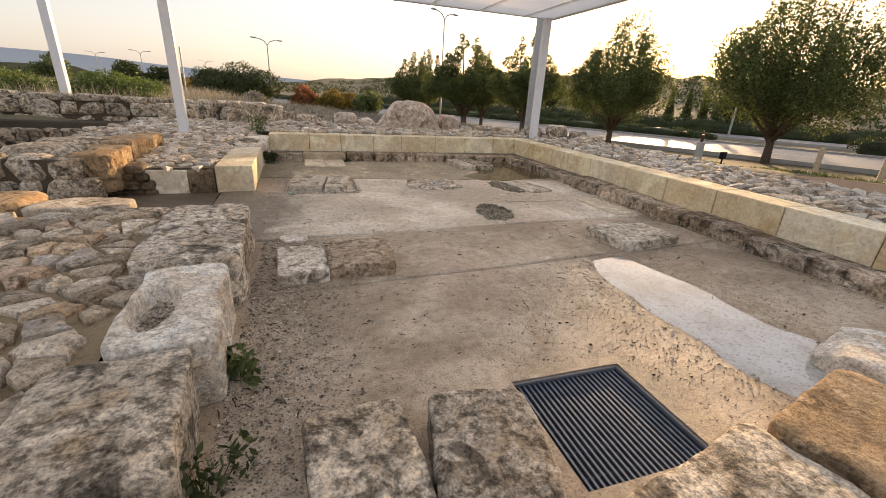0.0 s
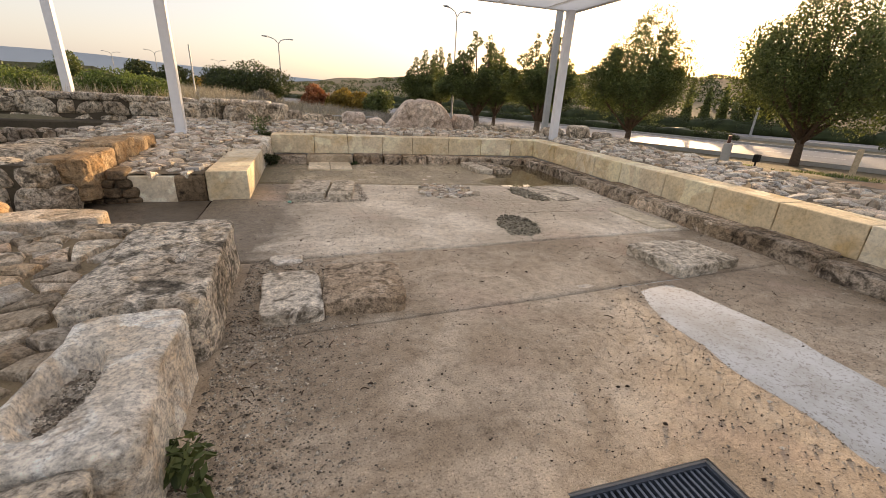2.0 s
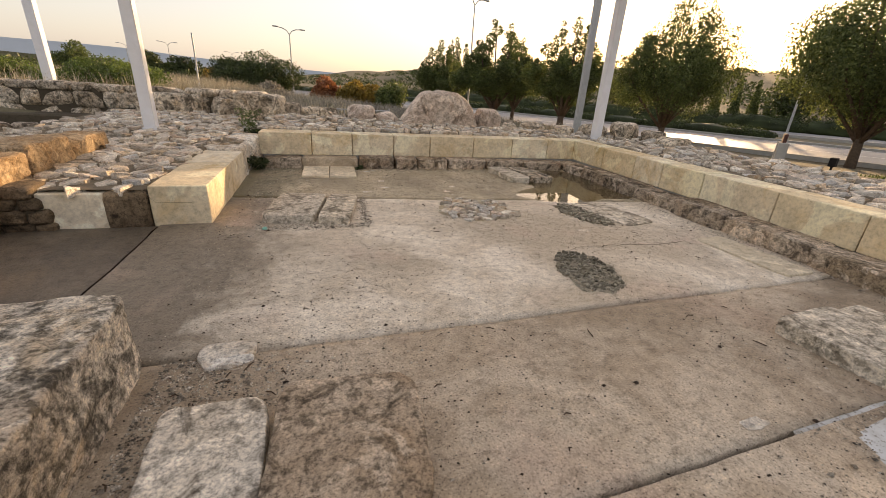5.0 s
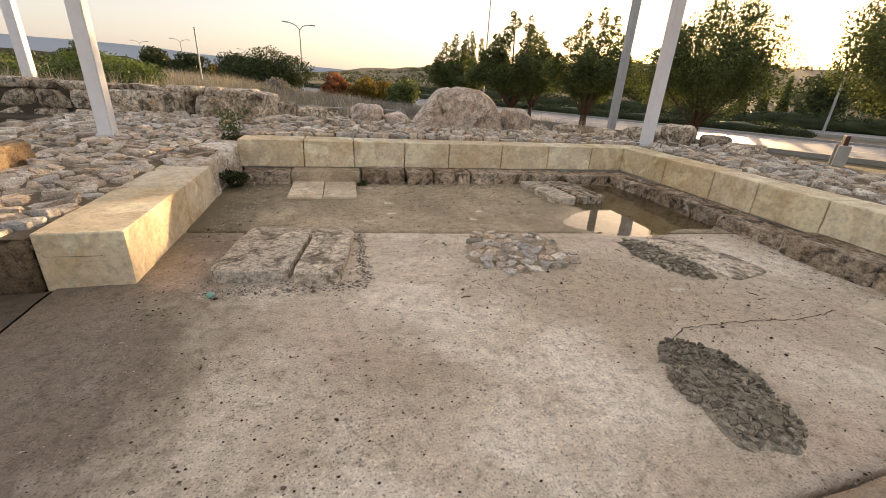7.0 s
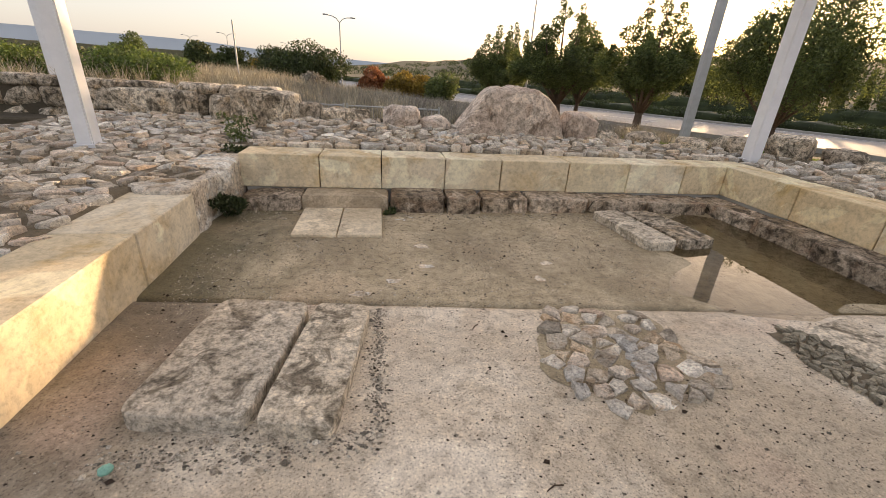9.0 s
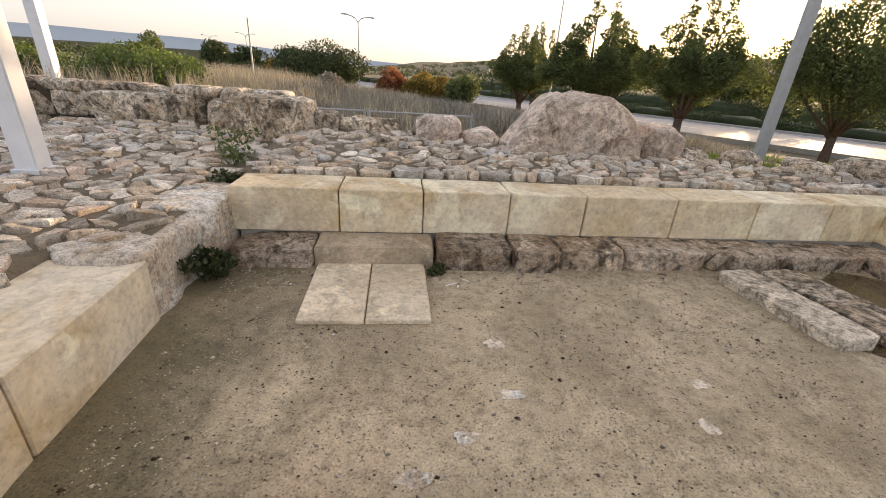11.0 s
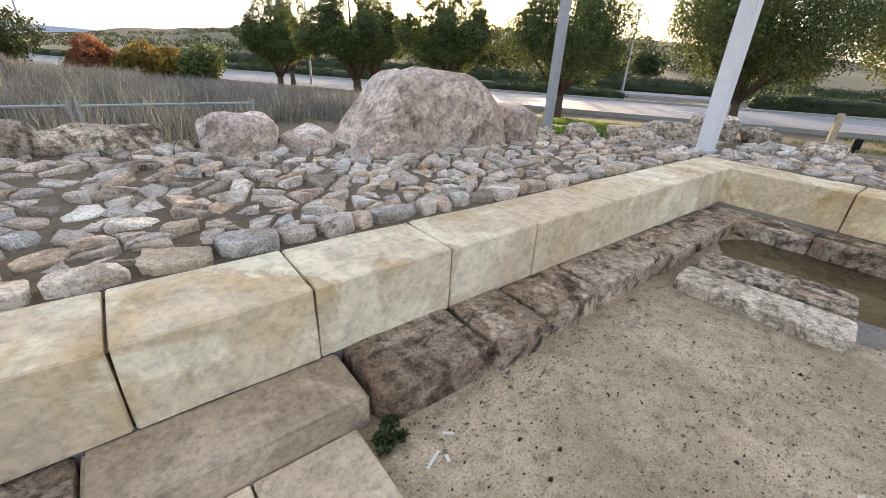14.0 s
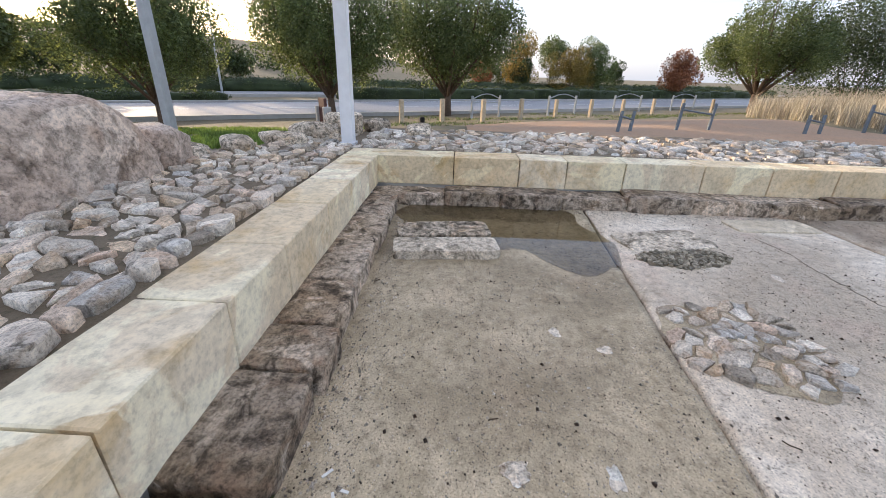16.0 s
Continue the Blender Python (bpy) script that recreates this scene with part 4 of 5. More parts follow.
masonry("wall_west_front", -3.9, 6.15, -2.05, 6.2, -0.05, 0.36, 0.35, 0.16, 81, M_DARKSTONE, "dark rubble face of the west platform")
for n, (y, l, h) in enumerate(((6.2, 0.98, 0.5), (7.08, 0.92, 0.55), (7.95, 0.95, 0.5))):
    rock("wall_block", -2.5 - 0.045 * n, y, 0.1, 0.5, l, h, 300 + n, M_SUNWARM, "craggy block of the low old wall, sunlit orange put into its colour", "stone", 3, 6, 0.8, 0.17, "blocks of the low west wall", top=0.7)
masonry("wall_west_cross", -4.2, 6.0, -2.6, 5.8, 0.0, 0.58, 0.45, 0.4, 83, M_ROCK, "low rubble wall of pale stones")
masonry("wall_back_west", -9.2, 13.3, -1.2, 12.75, 0.1, 0.98, 0.5, 0.55, 84, M_ROCK, "rough field-stone wall behind the pit")
masonry("wall_pit", -9.2, 8.6, -4.0, 12.6, -0.3, 0.3, 0.4, 0.3, 85, M_LEDGE, "dark rubble side of the sunken pit")
for n, (x, y, dx, dy, h, m) in enumerate(((-3.3, 6.7, 0.9, 0.8, 0.6, M_ROCK), (-3.4, 7.6, 1.0, 0.9, 0.58, M_ROCK), (-2.2, 4.75, 0.9, 0.5, 0.26, M_FIELD), (-3.1, 4.9, 0.9, 0.7, 0.3, M_SUNWARM), (-1.55, 3.98, 0.7, 0.3, 0.36, M_ROCK))):
    rock("field_stone", x, y, -0.02, dx, dy, h, 90 + n, m, "large weathered fieldstone on the old wall's line", "stone", boxy=0.7, rough=0.1, top=0.7)
put("pit_floor", sheet("pit_floor", -9.3, -3.9, 4.0, 13.0, 0.5, lambda x, y: -0.08, M_DARK), label="dark floor of the sunken pit", category="floor", kind="structure")

# box in a dark colour that paints in the shade on the pit's wall
put("pit_bank", bm_mesh("pit_bank", box_bm(-9.3, -3.3, 12.25, 12.95, -0.15, 0.4, bev=0.03), M_DARK), label="earth bank under the back wall, pit shade painted dark", category="bank", kind="structure")

# ---- boulders along the north edge ----
B = "boulders along the north edge"
rock("boulder", 2.8, 11.5, 0.48, 1.86, 1.1, 0.82, 131, M_BOULDER, "big pinkish limestone boulder split by a crack", "boulder", -4, 6, 0.8, 0.08, B, crack=-0.16)
rock("boulder", 3.98, 11.35, 0.5, 0.58, 0.6, 0.46, 102, M_BOULDER, "smaller pinkish boulder leaning on the big one", "boulder", 10, 5, 0.55, 0.08, B)
rock("boulder", 1.13, 11.75, 0.5, 0.62, 0.5, 0.4, 103, M_BOULDER, "rounded pinkish boulder on the rubble apron", "boulder", 0, 5, 0.5, 0.08, B)
rock("boulder", 1.67, 11.65, 0.52, 0.5, 0.4, 0.27, 104, M_BOULDER, "small brown pointed rock on the rubble apron", "boulder", 20, 5, 0.4, 0.1, B)
rock("boulder", -1.0, 11.85, 0.42, 1.05, 0.7, 0.6, 105, M_ROCK, "large rough grey boulder at the wall's end", "boulder", -10, 6, 0.7, 0.13, B, top=0.6)
rock("boulder", -1.8, 12.4, 0.4, 0.5, 0.6, 0.48, 106, M_ROCK, "rough grey boulder at the wall's end", "boulder", 25, 5, 0.6, 0.12, B)
rock("boulder", -0.45, 12.05, 0.5, 0.62, 0.45, 0.36, 107, M_ROCK, "low grey boulder on the apron's edge", "boulder", 0, 5, 0.6, 0.1, B)
rock("boulder", 0.2, 12.1, 0.48, 0.82, 0.42, 0.32, 108, M_ROCK, "low flat-topped boulder on the apron's edge", "boulder", 0, 5, 0.65, 0.12, B)
rock("boulder", 0.72, 11.95, 0.5, 0.24, 0.25, 0.16, 109, M_ROCK, "small rock on the apron's edge", "boulder", 0, 4, 0.5, 0.1, B)
rock("boulder", -2.95, 12.75, 0.3, 1.35, 0.7, 0.62, 119, M_ROCK, "long cracked grey block at the wall's end", "boulder", 4, 6, 0.85, 0.12, B, top=0.7)
for n, (x, y, dx, dy, h) in enumerate(((4.5, 11.3, 0.5, 0.4, 0.2), (5.05, 11.05, 0.75, 0.4, 0.24), (5.7, 10.75, 0.7, 0.45, 0.2), (6.3, 10.5, 0.75, 0.45, 0.28), (6.9, 10.2, 0.6, 0.5, 0.38), (7.35, 9.75, 0.5, 0.4, 0.25), (7.2, 9.0, 0.7, 0.45, 0.2))):
    rock("boulder", x, y, 0.49, dx, dy, h, 110 + n, M_ROCK, "pale grey rock edging the stone apron", "boulder", n * 31, 4, 0.5, 0.12, B)

# ---- posts and canopy ----
def post(x, y, z, w, h, label):
    t = empty("canopy_post", (x, y, z), label=label, category="post", group="white canopy posts")
    part("shaft", box_bm(-w / 2, w / 2, -w / 2, w / 2, -0.05, h, bev=0.012, seg=2), M_WHITE, t)
    part("base_plate", box_bm(-w / 2 - 0.02, w / 2 + 0.02, -w / 2 - 0.02, w / 2 + 0.02, -0.05, 0.006), M_WHITE, t)
    return t


CAN = 3.42
post(-2.38, 9.8, 0.48, 0.17, CAN - 0.48, "white square steel canopy post on the stone platform")
post(6.0, 9.9, 0.53, 0.17, CAN - 0.53, "white square steel canopy post at the coping's corner")
canopy = empty("canopy", (1.8, 3.5, CAN), label="flat pale canopy roof on two white posts", category="canopy")
part("soffit", box_bm(-4.3, 4.35, 2.6, 6.5, 0.002, 0.05), M_CANOPY, canopy)
bm = bmesh.new()
for a in ((-4.42, -4.3, 2.5, 6.6), (4.35, 4.47, 2.5, 6.6), (-4.3, 4.35, 6.5, 6.6), (-4.3, 4.35, 2.5, 2.6)):
    add_box(bm, *a, 0.0, 0.2)
part("fascia", bm, M_WHITE, canopy)
for i in range(-3, 4):
    part("joist", box_bm(i * 1.2 - 0.04, i * 1.2 + 0.04, 2.6, 6.45, -0.02, 0.0), M_CANOPY, canopy)
pole = empty("grey_pole", (8.05, 13.95, 0.0), label="tall grey galvanised steel pole outside the apron", category="pole")
part("shaft", box_bm(-0.1, 0.1, -0.07, 0.07, -0.2, 5.5, bev=0.01), M_GREY, pole)
part("base_plate", box_bm(-0.16, 0.16, -0.13, 0.13, -0.1, 0.02), M_GREY, pole)
pole = empty("leaning_post", (-7.6, 17.6, 0.2), label="pale square post beyond the stone wall", category="pole")
part("shaft", box_bm(-0.12, 0.12, -0.12, 0.12, -0.2, 5.0, bev=0.012), M_WHITE, pole)


# ---- trees ----
def tree_meshes(seed, h, w, pointed, leaf_mat, count=46000, size=0.05, leaders=15):
    """Meshes of a many-stemmed street tree: trunk with limbs, crown of upright plumes."""
    r = random.Random(seed)
    bm = bmesh.new()
    fork = h * 0.15
    add_tube(bm, (0, 0, -0.3), (0.05, 0.03, fork), 0.17, 0.12, 9)
    cs, rs = [], []
    for i in range(leaders):
        a = i * 2.4 + r.uniform(-0.3, 0.3)
        out = ((i + 0.5) / leaders) ** 0.6
        rad = w * 0.43 * out
        top = h * r.uniform(0.84, 1.02) * (1 - (0.2 + 0.3 * pointed) * out ** 2)
        p0 = Vector((0.05, 0.03, fork * r.uniform(0.7, 1)))
        p1 = Vector((math.cos(a) * rad * 0.6, math.sin(a) * rad * 0.6, h * r.uniform(0.3, 0.4)))
        p2 = Vector((math.cos(a) * rad, math.sin(a) * rad, top - 0.25))
        add_tube(bm, p0, p1, 0.065, 0.045, 6)
        add_tube(bm, p1, p2, 0.045, 0.01, 5)
        low = p1.lerp(p2, 0.02)
        for k in np.linspace(0.0, 1, 9):
            k = float(k)
            p = low.lerp(p2, k) + Vector((r.uniform(-0.3, 0.3), r.uniform(-0.3, 0.3), r.uniform(-0.12, 0.12))) * (1 - 0.7 * k * pointed)
            p += Vector((math.cos(a), math.sin(a), 0)) * w * 0.12 * math.sin(math.pi * min(1, k * 1.25))
            q = (1.0 - 0.72 * k ** 1.8 * (0.5 + 0.5 * pointed)) * w * 0.12
            cs.append(p)
            rs.append((q * r.uniform(0.75, 1.2), q * r.uniform(0.75, 1.2), q * r.uniform(0.9, 1.5)))
    wood = bm_mesh("trunk", bm, M_BARK, True)
    return wood, leaf_mesh("crown", leaf_mat, cs, rs, count, size, seed)


def tree(kind, x, y, label, rot=0.0, k=1.0, name="street_tree", group="street trees along the road", kz=None):
    t = empty(name, (x, y, ground_z(x, y)), rot, label=label, category="tree", group=group)
    t.scale = (k, k, kz or k)
    put("trunk", kind[0], t)
    put("crown", kind[1], t)
    return t


T1 = tree_meshes(1, 6.6, 5.2, 0.7, M_LEAF, 56000)
T2 = tree_meshes(2, 6.4, 5.8, 0.4, M_LEAF, 62000)
T3 = tree_meshes(3, 6.4, 3.6, 1.0, M_LEAF, 46000, leaders=9)
L = "dark green street tree with a forked trunk beside the road"
tree(T1, 17.6, 20.9, L, 0.3, 1.2, kz=1.2)
tree(T2, 23.2, 15.2, L, 1.2, 1.4, kz=1.42)
tree(T2, 27.5, 9.0, L, 2.2, 1.5, kz=1.5)
tree(T1, 33.5, -14.0, L, 0.9, 1.7, kz=1.4)
L = "slender dark green street tree with pointed tops"
tree(T3, 13.9, 25.1, L, 0.5, 1.45, kz=1.1)
tree(T3, 11.7, 30.3, L, 2.5, 1.75, kz=1.15)
tree(T3, 8.8, 34.8, L, 4.1, 1.35, kz=0.95)
tree(T3, 11.2, 39.5, L, 1.1, 1.2, kz=1.1)
tree(T3, 14.6, 34.0, L, 5.2, 1.1, kz=1.05)

# ---- shrubs, hedges, far trees ----
def at(az, d):
    return 0.5 + d * math.sin(radians(az)), 3 + d * math.cos(radians(az))


def bush(az, d, w, h, mat, seed, label, count=5000, size=0.13, name="bush", xy=None, lift=0.0):
    x, y = xy or at(az, d)
    r = random.Random(seed)
    cs, rs = [], []
    for _ in range(16):
        a, k = r.uniform(0, 6.283), r.uniform(0, 0.36) * w
        q = w * r.uniform(0.14, 0.24)
        cs.append((math.cos(a) * k, math.sin(a) * k, lift + h * r.uniform(0.2, 0.82) * (1 - 0.8 * (k / w))))
        rs.append((q, q, min(q, h * 0.3)))
    t = empty(name, (x, y, ground_z(x, y)), label=label, category="bush")
    bm = bmesh.new()
    for i in range(5):
        add_tube(bm, (0, 0, -0.2), (math.cos(i * 1.3) * w * 0.2, math.sin(i * 1.3) * w * 0.2, lift + h * 0.6), 0.05, 0.02, 5)
    part("stem", bm, M_BARK, t)
    put("foliage", leaf_mesh("foliage", mat, cs, rs, count, size, seed), t)


bush(-9.4, 38, 7.0, 3.6, M_HEDGE, 11, "large dark green bush in the dry field", 20000, 0.1)
bush(-0.6, 41, 3.6, 2.3, M_RUSSET, 12, "russet-leaved shrub by the road")
bush(2.7, 38, 3.0, 2.3, M_GOLD, 13, "yellow-green shrub with bare twigs")
bush(8.0, 39, 3.6, 2.9, M_LEAF, 14, "rounded olive-dark shrub beside the road")
bush(5.4, 44, 3.0, 2.2, M_GOLD, 29, "yellow-green shrub with bare twigs")
bush(-25.5, 52, 4.0, 3.0, M_LEAF, 15, "dark green bush in the far field")
bush(-19.5, 48, 4.4, 2.4, M_HEDGE, 16, "olive-green bush in the far field")
bush(-16.3, 46, 3.8, 2.3, M_HEDGE, 17, "olive-green bush in the far field")
bush(-13.5, 50, 3.2, 2.2, M_GOLD, 18, "fading yellow-green bush in the far field")
bush(0, 0, 5.6, 1.25, M_FRESH, 19, "fresh green thicket of tall weeds behind the wall", 12000, 0.06, xy=(-10.6, 19.8))
bush(0, 0, 4.6, 1.15, M_FRESH, 20, "fresh green thicket of tall weeds behind the wall", 11000, 0.06, xy=(-7.2, 20.8))
bush(-7.5, 27, 2.2, 0.9, M_SCRUB, 21, "low grey-green scrub bush in dry grass", 4000, 0.08)
bush(39, 62, 5.5, 4.0, M_LEAF, 22, "small round dark tree beyond the road", 7000, 0.16, "round_tree", lift=1.2)
bush(88, 70, 5.0, 4.5, M_RUSSET, 23, "reddish tree beyond the road", 5000, 0.16, "round_tree", lift=1.0)
for n, (az, d, w, h, m) in enumerate(((98, 75, 7, 6.0, M_GOLD), (101.5, 78, 6, 6.6, M_LEAF), (104, 74, 7, 5.6, M_GOLD), (106.5, 76, 6, 6.2, M_LEAF), (116, 70, 5, 4.2, M_RUSSET), (93.5, 80, 6, 4.5, M_LEAF), (131, 45, 10, 5.5, M_HEDGE), (136, 42, 9, 5.5, M_HEDGE))):
    x, y = d * math.sin(radians(az)), 8.3 + d * math.cos(radians(az))
    bush(0, 0, w * 1.25, h * 1.45, m, 40 + n, "hazy tree behind the far hedge", 24000 if d < 50 else 9000, 0.09 if d < 50 else 0.14, "far_tree", (x, y), 1.0)


rt = random.Random(77)
for n in range(16):
    x, y = along(rt.uniform(61, 72), -62 + n * 9 + rt.uniform(-3, 3))
    bush(0, 0, rt.uniform(4, 7), rt.uniform(3.5, 6.5), rt.choice((M_HEDGE, M_LEAF, M_HEDGE, M_GOLD)), 200 + n, "hazy olive tree on the slope beyond the road", 3600, 0.2, "far_tree", (x, y), 0.8)


def cypress(az, d, h):
    x, y = at(az, d)
    t = empty("cypress", (x, y, ground_z(x, y)), label="narrow dark cypress on the hillside road", category="tree", group="cypresses on the hill")
    part("trunk", tube_bm((0, 0, -0.3), (0, 0, h * 0.9), 0.12, 0.03), M_BARK, t)
    zs = np.linspace(0.08, 0.95, 9)
    put("crown", leaf_mesh("crown", M_LEAF, [(0, 0, h * z) for z in zs], [(0.6 * (1.1 - z) + 0.12, 0.6 * (1.1 - z) + 0.12, h * 0.09) for z in zs], 3500, 0.13, int(az)), t)


for az in (47.5, 49.4, 51.1):
    cypress(az, 62, 4.6)
cypress(103.5, 80, 7.0)


def hedge_mesh(seed, n, w, h):
    r = random.Random(seed)
    cs = [(r.uniform(-n / 2, n / 2), r.uniform(-w * 0.3, w * 0.3), h * r.uniform(0.4, 0.68)) for _ in range(18)]
    return leaf_mesh("foliage", M_HEDGE, cs, [(1.1, w * 0.32, h * 0.34)] * 18, 5200, 0.09, seed), bm_mesh("thicket", rock_bm(n * 1.05, w * 0.86, h * 0.86, seed, 4, 0.5, 0.14), M_HEDGE, True)


H1, H2, H3 = hedge_mesh(1, 8, 2.4, 0.95), hedge_mesh(2, 8, 2.4, 1.45), hedge_mesh(3, 8, 2.0, 1.7)
YAW = math.atan2(-RX, RY)


def hedge(kind, s, u, label):
    x, y = along(s, u)
    t = empty("hedge", (x, y, -0.98), YAW, label=label, category="hedge", group="hedges of the road")
    put("foliage", kind[0], t)
    put("thicket", kind[1], t)


for u in range(-86, -6, 7):
    hedge(H1, 41.6, u, "low dark green hedge on the planted median")
for u in range(8, 80, 7):
    hedge(H2, 42.0, u, "tall dark green hedge on the planted median")
    hedge(H1, 45.2, u + 3, "low dark green hedge on the planted median")
for u in range(-80, 100, 8):
    hedge(H3, 58.5, u, "dark clipped hedge beyond the far carriageway")

r = np.random.RandomState(7)
cs = []
while len(cs) < 1000:
    az, d = r.uniform(-60, 75), r.uniform(75, 300)
    x, y = d * math.sin(radians(az)), d * math.cos(radians(az))
    if RX * x + RY * y > 66 or az < -4:
        cs.append((x, y, ground_z(x, y) + 0.3))
rs = [(q, q, q * 0.6) for q in r.uniform(0.8, 3.2, len(cs))]
put("hill_scrub", leaf_mesh("hill_scrub", M_HEDGE, cs, rs, 90000, 0.36, 8), label="scattered olive scrub over the far slopes", category="scrub", kind="stuff")


def ridge(name, d, prof, mat, label):
    vs, fs = [], []
    for i, (az, el) in enumerate(prof):
        x, y = d * math.sin(radians(az)), d * math.cos(radians(az))
        vs += [(x, y, -60), (x, y, d * math.tan(radians(el))), (x * 1.1, y * 1.1, -60)]
        if i:
            k = 3 * i
            fs += [(k - 3, k, k + 1, k - 2), (k - 2, k + 1, k + 2, k - 1)]
    put(name, mesh_from(name, vs, fs, mat, True), label=label, category="hill", kind="structure")


# distance haze is painted into the ridge as a pale blue base colour
M_FAR = plain("far_mountain_painted_haze", (0.5, 0.55, 0.6), 1.0, 0, 0.05, 0.002)
M_HILL = earth("far_olive_hill", (0.2, 0.18, 0.11), (0.15, 0.15, 0.08), (0.09, 0.1, 0.05), 0.05, 0.5)
ridge("backdrop_mountain", 2600, [(az, 1.95 + 0.25 * wob(az, 0, 0.12, 4) - max(0, (az + 26) / 26) * 1.1) for az in range(-75, 6, 2)], M_FAR, "mountain ridge on the horizon, haze painted in as pale blue")
ridge("backdrop_hill", 420, [(az, (0.9 + 0.4 * wob(az, 0, 0.2, 6)) if az < -20 else (0.2 + 0.25 * wob(az, 0, 0.3, 6)) + max(0, 2.6 * (1 - abs(az - 20) / 26)) if az < 75 else -0.2) for az in range(-100, 160, 2)], M_HILL, "olive scrub-covered hill on the horizon")


# ---- dry grass, scrub, lawn ----
def scatter(n, x0, x1, y0, y1, seed, ok=lambda x, y: True, kz=(0.6, 1.2)):
    r = random.Random(seed)
    out = []
    while len(out) < n:
        x, y = r.uniform(x0, x1), r.uniform(y0, y1)
        if ok(x, y):
            out.append((x, y, ground_z(x, y), r.uniform(*kz)))
    return out


def off_site(x, y): return y > 13.6 and RX * x + RY * y < 28


put("dry_grass", blades("dry_grass", M_STRAW, scatter(3600, -26, 2, 14.5, 44, 1, lambda x, y: off_site(x, y) and wob(x, y, 0.15, 3) > -0.3), 0.7, 0.008, 2, 11, 0.6), label="tall dry straw-coloured grass in the field", category="grass", kind="stuff")
put("grey_scrub", blades("grey_scrub", M_SCRUB, scatter(3600, -4, 11, 16.2, 34, 3, off_site), 0.55, 0.007, 4, 11, 1.0), label="leafless grey-brown scrub behind the apron", category="scrub", kind="stuff")
put("lawn", blades("lawn", M_LAWN, scatter(3800, 8.3, 15.5, 11.5, 19, 5, lambda x, y: RX * x + RY * y < 26.5 and abs(RX * x + RY * y - 20) < 6.5 and wob(x, y, 0.4, 6) > -0.15), 0.14, 0.012, 6, 8, 0.5), label="patchy bright green lawn beside the road", category="grass", kind="stuff")
put("verge_grass", blades("verge_grass", M_WEED, scatter(900, 12, 32, -12, 12, 7, lambda x, y: 19 < RX * x + RY * y < 28 and wob(x, y, 0.3, 7) > 0), 0.12, 0.012, 8, 7, 0.5), label="thin green grass on the bare verge", category="grass", kind="stuff")
put("straw_thicket", blades("straw_thicket", M_STRAW, scatter(2600, 13, 34, -26, -7, 9, lambda x, y: 123.5 < math.degrees(math.atan2(x, y - 8.3)) < 150), 1.15, 0.012, 10, 10, 0.4), label="thick stand of tall dry straw", category="grass", kind="stuff")


M_ORANGE = earth("bare_orange_soil", (0.4, 0.25, 0.15), (0.34, 0.24, 0.16), (0.24, 0.18, 0.12), 1.0, 0.02)
put("bare_soil", sheet("bare_soil", 9.0, 21, -6, 8.0, 0.4, lambda x, y: ground_z(x, y) + 0.05 - 0.4 * max(0, RX * x + RY * y - 19.5 + wob(x, y, 0.4, 2)) - 0.3 * max(0, 10 - x), M_ORANGE), label="bare orange soil between apron and verge", category="ground", kind="structure")


# ---- street furniture ----
def lamp(x, y, h, label, arms=2):
    t = empty("street_lamp", (x, y, ground_z(x, y)), YAW + 1.57, label=label, category="street lamp", group="street lamps")
    part("pole", tube_bm((0, 0, -0.3), (0, 0, h - 0.6), 0.1, 0.06), M_GREY, t)
    for k in (-1, 1)[:arms]:
        bm = bmesh.new()
        pts = [(0, 0, h - 0.6), (k * 0.35, 0, h - 0.22), (k * 0.8, 0, h - 0.06), (k * 1.3, 0, h)]
        for a, b in zip(pts, pts[1:]):
            add_tube(bm, a, b, 0.045, 0.045, 6)
        part("arm", bm, M_GREY, t)
        part("lamp_head", box_bm(min(k * 1.25, k * 1.85), max(k * 1.25, k * 1.85), -0.12, 0.12, h - 0.05, h + 0.07, bev=0.03), M_GREY, t)


LL = "tall grey street lamp with two curved arms"
lamp(-3.6, 55, 7.3, LL)
lamp(-31, 105, 7.5, LL)
lamp(-46, 125, 7.5, LL)
lamp(-24, 130, 7.5, LL)
lamp(12.9, 40.5, 9.6, LL)
lamp(39, 30, 9.0, LL)
lamp(43, -20, 8.0, LL)
rodp = empty("thin_pole", (-6.7, 29.5, 0.0), label="thin straight metal pole standing in dry grass", category="pole")
part("shaft", tube_bm((0, 0, -0.3), (0, 0, 3.3), 0.045, 0.04), M_GREY, rodp)


def fence_panel(x0, x1, y):
    z = -0.62
    t = empty("mesh_fence", (x0, y, z), label="galvanised wire mesh fence panel behind the boulders", category="fence", group="mesh fence panels")
    w, h = x1 - x0, 1.15
    for n, (a, b) in (("top_rail", ((0, 0, h), (w, 0, h))), ("bottom_rail", ((0, 0, 0.12), (w, 0, 0.12)))):
        part(n, tube_bm(a, b, 0.02, 0.02, 6), M_GREY, t)
    for x in (0, w):
        part("post", tube_bm((x, 0, 0), (x, 0, h + 0.06), 0.026, 0.026, 6), M_GREY, t)
    me = bm_mesh("bar", tube_bm((0, 0, 0.12), (0, 0, h), 0.005, 0.005, 4), M_GREY)
    for i in range(1, int(w / 0.09)):
        put("bar", me, t, (i * w / int(w / 0.09), 0, 0))


fence_panel(-5.0, -2.6, 15.9)
fence_panel(-2.55, -0.15, 15.8)
fence_panel(-0.05, 2.27, 15.75)

